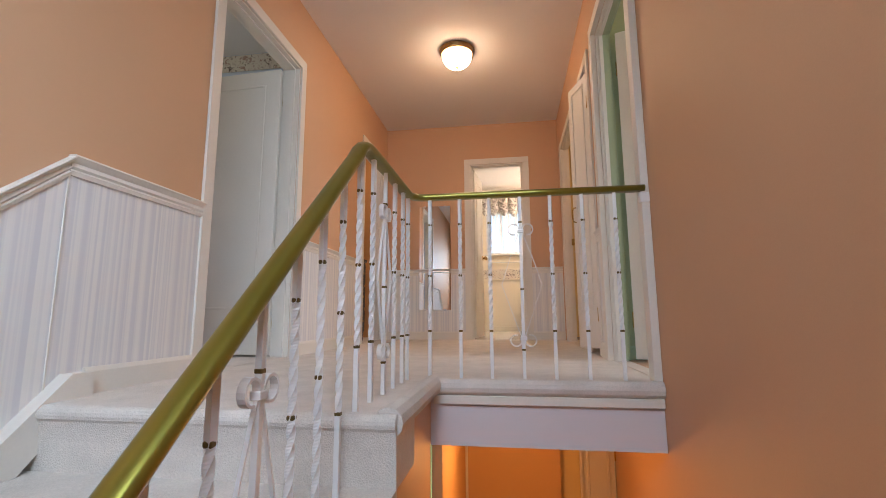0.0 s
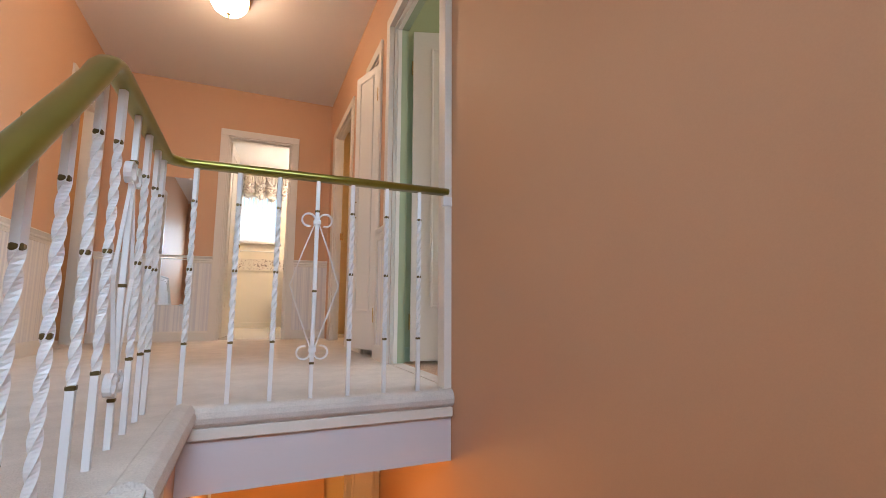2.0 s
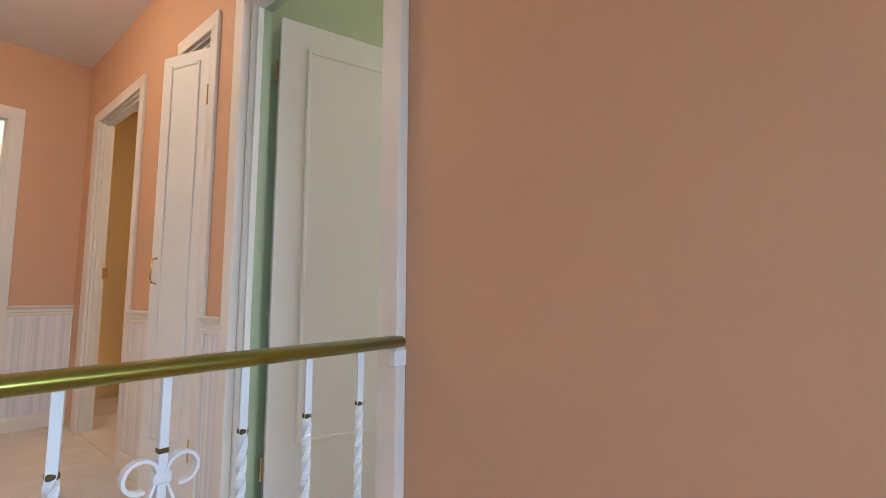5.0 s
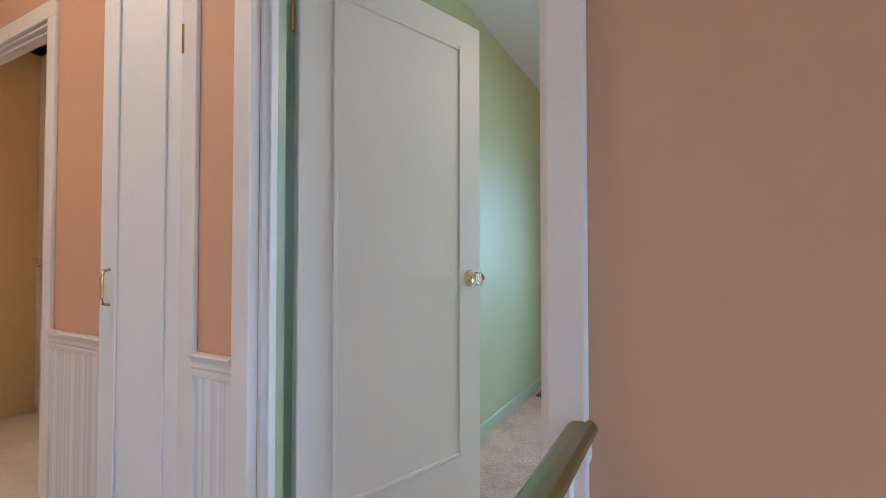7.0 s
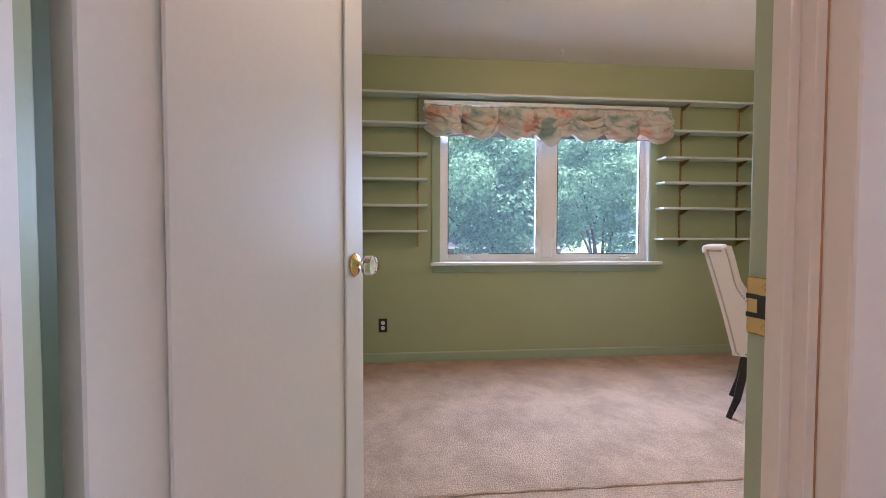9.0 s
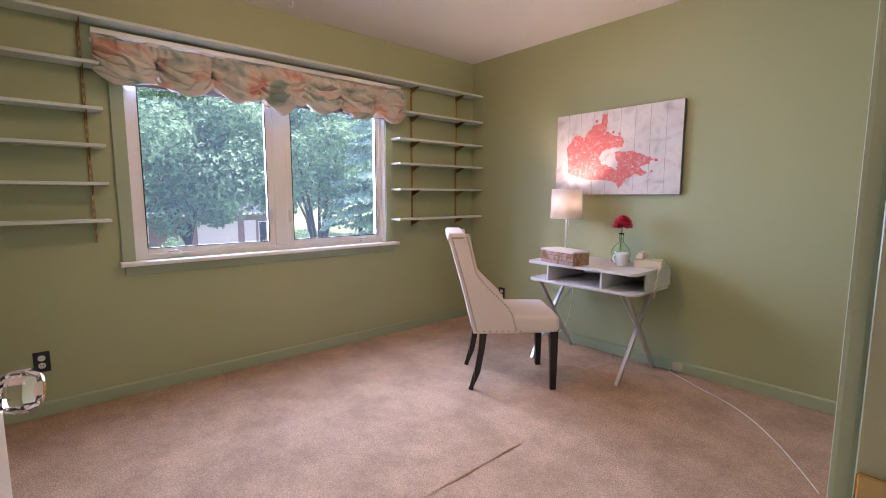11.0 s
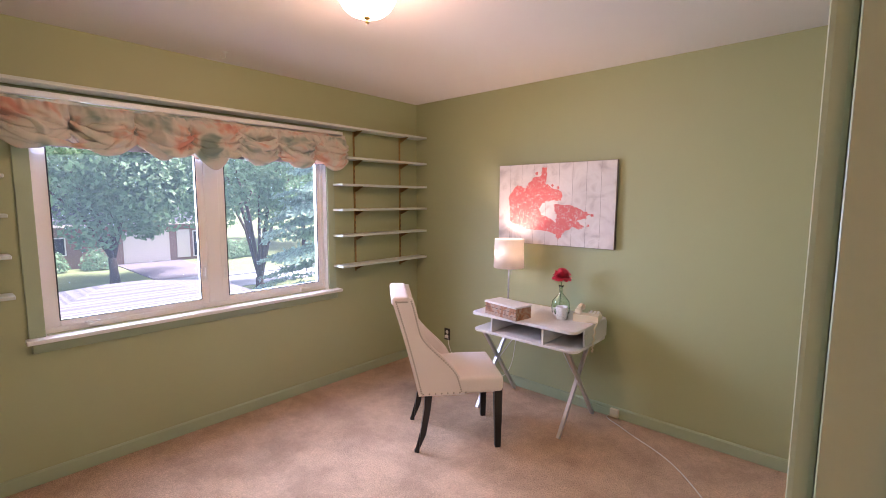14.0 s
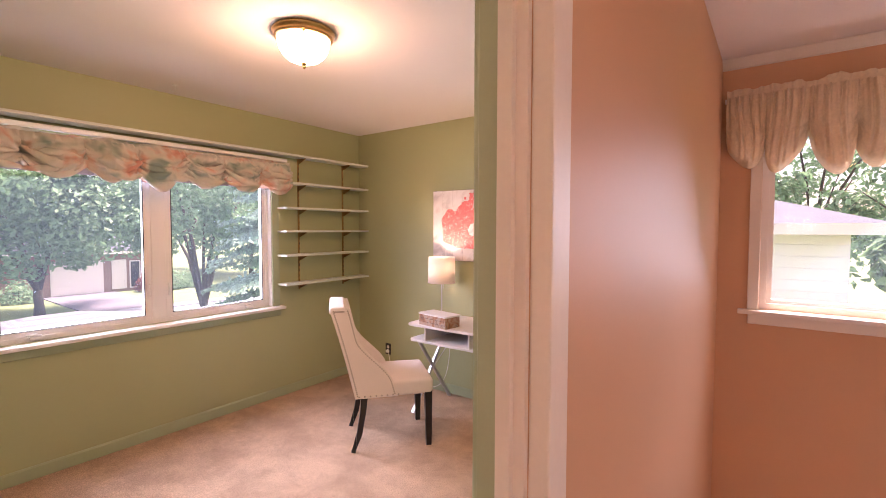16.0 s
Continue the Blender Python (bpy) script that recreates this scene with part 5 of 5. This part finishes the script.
for (a, b), (c, d) in zip(LAND, LAND[1:] + LAND[:1]):
    for k in range(5):
        f = k / 5
        j = .009 if k else 0
        rough_edge.append((a + (c - a) * f + rr.uniform(-j, j), b + (d - b) * f + rr.uniform(-j, j)))


def art_patch(points):
    bm = bm_prism([(-AW * u, AH * (1 - v)) for u, v in points], .0008)
    return bm_move(bm, Matrix(((1, 0, 0, 0), (0, 0, 1, .0354), (0, 1, 0, 0), (0, 0, 0, 1))))


part("printed_land", art_patch(rough_edge), REDPRINT, art, "distressed red print")


def bm_shift(bm):
    return bm_move(bm, Matrix.Translation((0, .0012, 0)))


isles = [(.36, .12, .022), (.50, .27, .020), (.55, .30, .022), (.83, .62, .022), (.80, .74, .018)]
for u, v, r in isles:
    part("printed_island", bm_shift(art_patch([(u + r * rr.uniform(.5, 1.1) * math.cos(a) * .7, v + r * rr.uniform(.5, 1.2) * math.sin(a)) for a in [2 * math.pi * k / 11 for k in range(11)]])), REDPRINT, art, "distressed red print")

# ---- bathroom fittings ----
van = thing("bathroom_vanity", "white bathroom vanity with a speckled counter", "vanity", (.76, 7.75, 0))
part("body", bm_box((-.43, -.52, .08), (.43, .53, .76), .003), WHITE, van)
part("countertop", bm_box((-.45, -.54, .76), (.44, .54, .80), .006, 2), material("speckled_laminate", (.45, .40, .36), .3, vary=.3, vscale=60), van, "speckled counter")
part("plinth", bm_box((-.38, -.5, 0), (.43, .52, .08)), WHITE, van)
for y in (-.5, .02):
    part("cabinet_door", bm_box((-.446, y, .12), (-.431, y + .48, .56), .003), WHITE, van)
    part("drawer_front", bm_box((-.446, y, .59), (-.431, y + .48, .74), .003), WHITE, van)
vl = thing("vanity_light", "lit globe light on the bathroom wall", "wall light", (1.19, 7.4, 2.1))
part("plate", bm_box((-.02, -.25, -.05), (.008, .25, .05), .004), CHROME, vl)
for y in (-.16, .16):
    part("globe", bm_move(bm_lathe([(0, -.05), (.03, -.04), (.05, 0), (.03, .04), (0, .05)], 20), Matrix.Translation((-.075, y, 0))), BOWL, vl, "lit globe", True).visible_shadow = False
tb_ = thing("towel_bar", "white towel bar on the bathroom wall", "towel bar", (-.08, 8.3, 1.20))
part("bar", bm_tube([(-.25, -.05, 0), (.25, -.05, 0)], .008, 10), WHITEP, tb_)
for x in (-.25, .25):
    part("post", bm_box((x - .012, -.06, -.015), (x + .012, 0, .015), .004), WHITEP, tb_)

# ---- outside ----
GZ = -3.0
LAWN = material("lawn", (.15, .21, .085), .9, vary=.2, vscale=1.5, grain=.4, gscale=25, bump=.8)
ASPHALT = material("asphalt", (.12, .115, .14), .85, vary=.15, vscale=3, grain=.2)
CONCRETE = material("concrete", (.20, .225, .26), .85, vary=.08)
SHINGLE = material("grey_shingles", (.065, .078, .10), .9, vary=.18, vscale=5, grain=.2, gscale=30)
PALESHINGLE = stripes("pale_grey_shingles", (.07, .077, .09), (.125, .132, .148), (0, 0, 1), 34, .9, .6)
SIDING = material("white_siding", (.76, .79, .83), .6, vary=.02)
BRICK = material("red_brick", (.30, .19, .15), .85, vary=.2, vscale=12, grain=.2, gscale=30)
BARK = material("bark", (.09, .07, .055), .95, vary=.3, vscale=10, grain=.3, gscale=40, bump=.8)


def leaf_mat(name, col):
    m = bpy.data.materials.new(name)
    m.use_nodes = True
    n_ = m.node_tree
    b = n_.nodes["Principled BSDF"]
    b.inputs["Roughness"].default_value = .55
    g = n_.nodes.new("ShaderNodeNewGeometry")
    r_ = n_.nodes.new("ShaderNodeValToRGB")
    r_.color_ramp.elements[0].color = (*[c * .7 for c in col], 1)
    r_.color_ramp.elements[1].color = (*[c * 1.5 for c in col], 1)
    n_.links.new(g.outputs["Random Per Island"], r_.inputs[0])
    n_.links.new(r_.outputs[0], b.inputs["Base Color"])
    t_ = n_.nodes.new("ShaderNodeBsdfTranslucent")
    n_.links.new(r_.outputs[0], t_.inputs[0])
    x_ = n_.nodes.new("ShaderNodeMixShader")
    x_.inputs[0].default_value = .45
    n_.links.new(b.outputs[0], x_.inputs[1])
    n_.links.new(t_.outputs[0], x_.inputs[2])
    n_.links.new(x_.outputs[0], n_.nodes["Material Output"].inputs[0])
    return m


LEAF = leaf_mat("maple_leaf", (.17, .30, .17))
NEEDLE = leaf_mat("spruce_needle", (.30, .45, .36))
REDLEAF = leaf_mat("red_shrub_leaf", (.20, .055, .05))
structure("ground", bm_box((-400, -400, GZ - .5), (400, 400, GZ)), LAWN, "green lawn reaching into the distance", "ground")
structure("road", bm_box((24.4, -90, GZ), (28.0, 90, GZ + .03)), CONCRETE, "pale sunlit street beyond the front lawn", "road")
structure("pavement", bm_box((28.2, -90, GZ), (29.2, 90, GZ + .06)), CONCRETE, "pale concrete pavement", "pavement")
structure("driveway", bm_box((29.2, -9.2, GZ), (38.2, -5.2, GZ + .05)), ASPHALT, "dark asphalt driveway", "driveway")


def leaves(rng, count, size, where):
    """Many small bent leaves; where() gives a place and the way out of the crown."""
    vs, fs = [], []
    for _ in range(count):
        c, out = where()
        n_ = (out + Vector((rng.uniform(-.8, .8), rng.uniform(-.8, .8), rng.uniform(-.2, 1.0)))).normalized()
        a = n_.orthogonal().normalized()
        a.rotate(Matrix.Rotation(rng.uniform(0, 6.28), 3, n_))
        b = n_.cross(a)
        s = size * rng.uniform(.6, 1.3)
        k = len(vs)
        vs += [c - a * s, c - b * s * .55 + n_ * s * .2, c + a * s, c + b * s * .55 + n_ * s * .2]
        fs += [(k, k + 1, k + 2), (k, k + 2, k + 3)]
    bm = bmesh.new()
    me = bpy.data.meshes.new("tmp")
    me.from_pydata([tuple(v) for v in vs], [], fs)
    bm.from_mesh(me)
    bpy.data.meshes.remove(me)
    return bm


def maple(place, height, spread, seed, count=9000, label="leafy maple tree with a forked trunk", low=.30, size=.16, fork_at=.22):
    rng = random.Random(seed)
    o = thing("maple_tree", label, "tree", place, 0, "trees outside")
    tips, limbs = [], []
    fork = height * fork_at
    limbs.append(bm_tube([(0, 0, 0), (.05, 0, fork * .5), (0, .05, fork)], [.26, .20, .18], 10))
    for k in range(7):
        a = 2 * math.pi * k / 7 + rng.uniform(-.3, .3)
        reach = spread * rng.uniform(.35, .75)
        end = Vector((reach * math.cos(a), reach * math.sin(a), height * rng.uniform(.55, .92)))
        mid = Vector((end.x * .35, end.y * .35, fork + (end.z - fork) * .5))
        limbs.append(bm_tube([(0, 0, fork - .1), mid, end], [.12, .08, .02], 7))
        tips += [mid, end]
    part("trunk", bm_join(*limbs), BARK, o, "grey forked trunk", True)
    clumps = []
    for k in range(46):
        a, e = rng.uniform(0, 6.28), rng.uniform(-.75, 1)
        rad = spread * math.sqrt(max(.05, 1 - e * e)) * rng.uniform(.45, 1.0)
        clumps.append((Vector((rad * math.cos(a), rad * math.sin(a), height * (.62 + .36 * e) if e > 0 else height * (.62 + (.62 - low) * e))), rng.uniform(.55, 1.15) * spread * .30))

    def where():
        c, r = rng.choice(clumps)
        d = Vector((rng.gauss(0, 1), rng.gauss(0, 1), rng.gauss(0, 1))).normalized()
        return c + d * r * (.35 + .65 * rng.random() ** .5), d
    part("crown", leaves(rng, count, size, where), LEAF, o, "green leafy crown")
    return o


def spruce(place, height, spread, seed, count=9000):
    rng = random.Random(seed)
    o = thing("spruce_tree", "pale green spruce with drooping boughs", "tree", place, 0, "trees outside")
    part("trunk", bm_tube([(0, 0, 0), (0, 0, height)], [.12, .02], 8), BARK, o)
    boughs = []
    for k in range(120):
        h = height * (.06 + .93 * k / 120)
        reach = spread * (1 - h / height) ** .85 * rng.uniform(.75, 1.1) + .1
        boughs.append((h, reach, rng.uniform(0, 6.28)))

    def where():
        h, reach, a = rng.choice(boughs)
        f = rng.random() ** .6
        side = rng.gauss(0, .16) * reach * f
        p_ = Vector((math.cos(a) * reach * f - math.sin(a) * side, math.sin(a) * reach * f + math.cos(a) * side, h - .35 * f * f * reach * .6 + rng.gauss(0, .05)))
        return p_, Vector((math.cos(a), math.sin(a), .3))
    part("crown", leaves(rng, count, .10, where), NEEDLE, o, "pale green needled crown")
    return o


maple((29.6, -3.3, GZ), 10.6, 6.0, 1, 30000, low=.20, size=.15, fork_at=.14)
maple((23.2, -8.2, GZ), 9.5, 3.6, 2, 12000, low=.34, size=.125, fork_at=.06)
spruce((17.4, -8.5, GZ), 12.5, 3.4, 3, 34000)
maple((30, 5.5, GZ), 12, 6.2, 4, 9000, low=.15, size=.2)
for i, (x, y, h) in enumerate(((44, -4, 15), (47, -13, 16), (42, -22, 15), (46, 6, 16), (38, -30, 14), (52, -9, 19), (50, 0, 18), (50, -20, 19))):
    maple((x, y, GZ), h, 6.5, 20 + i, 5000, "tall leafy tree behind the houses", low=.12, size=.32)
for i, (x, y, h) in enumerate(((-6, -24, 11), (-1.5, -30, 13), (-12, -20, 10), (4, -28, 12), (-4.2, -12.5, 5.5))):
    maple((x, y, GZ), h, 4.6 if h > 6 else 2.4, 40 + i, 6000, "leafy garden tree behind the neighbouring house", low=.12, size=.2)
rng = random.Random(77)
for i, (x, y, m_) in enumerate(((36.8, -10.9, REDLEAF), (36.6, -12.4, LEAF), (36.9, -3.9, LEAF), (37.0, -1.6, LEAF), (37, -13.8, LEAF))):
    sb = thing("shrub", "rounded red garden shrub" if m_ is REDLEAF else "rounded green garden shrub", "shrub", (x, y, GZ), 0, "shrubs")

    def where():
        d = Vector((rng.gauss(0, 1), rng.gauss(0, 1), abs(rng.gauss(0, 1)))).normalized()
        return Vector((d.x * .9, d.y * .9, .1 + d.z * 1.3)) * rng.uniform(.6, 1.05), d
    part("foliage", leaves(rng, 900, .10, where), m_, sb)
    part("stems", bm_tube([(0, 0, 0), (.05, 0, .8)], .03, 6), BARK, sb)


def house(place, turn_, label, w, d, h, roof_h, wall_mat, openings, eave=.5, roof_mat=None):
    """A house with a hipped roof; openings: (kind, x0, x1, z0, z1) on its -y front."""
    o = thing("house", label, "house", place, turn_)
    wl = part("wall", bm_box((-w / 2, 0, 0), (w / 2, d, h)), wall_mat, o)
    bm = bmesh.new()
    a = [bm.verts.new(p_) for p_ in ((-w / 2 - eave, -eave, h), (w / 2 + eave, -eave, h), (w / 2 + eave, d + eave, h), (-w / 2 - eave, d + eave, h))]
    b = [bm.verts.new((v.co.x, v.co.y, h - .12)) for v in a]
    k = min(w, d) / 2 + eave
    r = [bm.verts.new((-w / 2 - eave + k, d / 2, h + roof_h)), bm.verts.new((w / 2 + eave - k + .01, d / 2, h + roof_h))]
    for f in ((a[0], a[1], r[1], r[0]), (a[1], a[2], r[1]), (a[2], a[3], r[0], r[1]), (a[3], a[0], r[0]), tuple(b[::-1])):
        bm.faces.new(f)
    for i in range(4):
        bm.faces.new((a[i], b[i], b[(i + 1) % 4], a[(i + 1) % 4]))
    bmesh.ops.recalc_face_normals(bm, faces=bm.faces)
    rf = part("roof", bm, roof_mat or SHINGLE, o, "grey shingled roof")
    part("fascia", bm_box((-w / 2 - eave, -eave - .03, h - .16), (w / 2 + eave, -eave - .002, h + .02)), WHITE, rf, "white fascia")
    for kind, x0, x1, z0, z1 in openings:
        if kind == "window":
            wn = part("window", bm_box((x0, -.05, z0), (x1, -.002, z1)), WHITE, o, "white framed window")
            part("pane", bm_box((x0 + .08, -.06, z0 + .08), (x1 - .08, -.051, z1 - .08)), BLACK, wn)
        else:
            dn = part("garage_door" if kind == "garage" else "door", bm_box((x0, -.05, z0), (x1, -.002, z1)), WHITE, o, "white panelled door")
            if kind == "garage":
                for i in range(4):
                    part("panel", bm_box((x0 + .05, -.065, z0 + .05 + i * (z1 - z0) / 4), (x1 - .05, -.051, z0 - .04 + (i + 1) * (z1 - z0) / 4), .004), WHITE, dn)
    return o


house((38.3, -4.6, GZ), -90, "low red brick house with a white garage door across the street", 14, 9, 2.9, 2.4, BRICK, [("garage", 1.1, 4.0, .05, 2.3), ("door", 4.5, 5.4, .2, 2.3), ("window", 5.6, 6.3, .2, 2.2), ("window", -4.5, -2.0, .9, 2.1)])
porch = house((13.0, -.7, GZ), -90, "own garage wing with a pale grey shingled hip roof", 6.5, 5.6, 1.45, .80, SIDING, [], roof_mat=PALESHINGLE)
nb_ = house((4.4, -6.9, GZ), 180, "neighbouring house with white siding and grey hip roof", 10.2, 9, 4.62, 1.6, SIDING, [])
nw = nb_.children[0]
for i in range(22):
    part("siding_board", bm_box((-5.1, -.012, .1 + .2 * i), (5.1, -.001, .285 + .2 * i), .002), SIDING, nw)
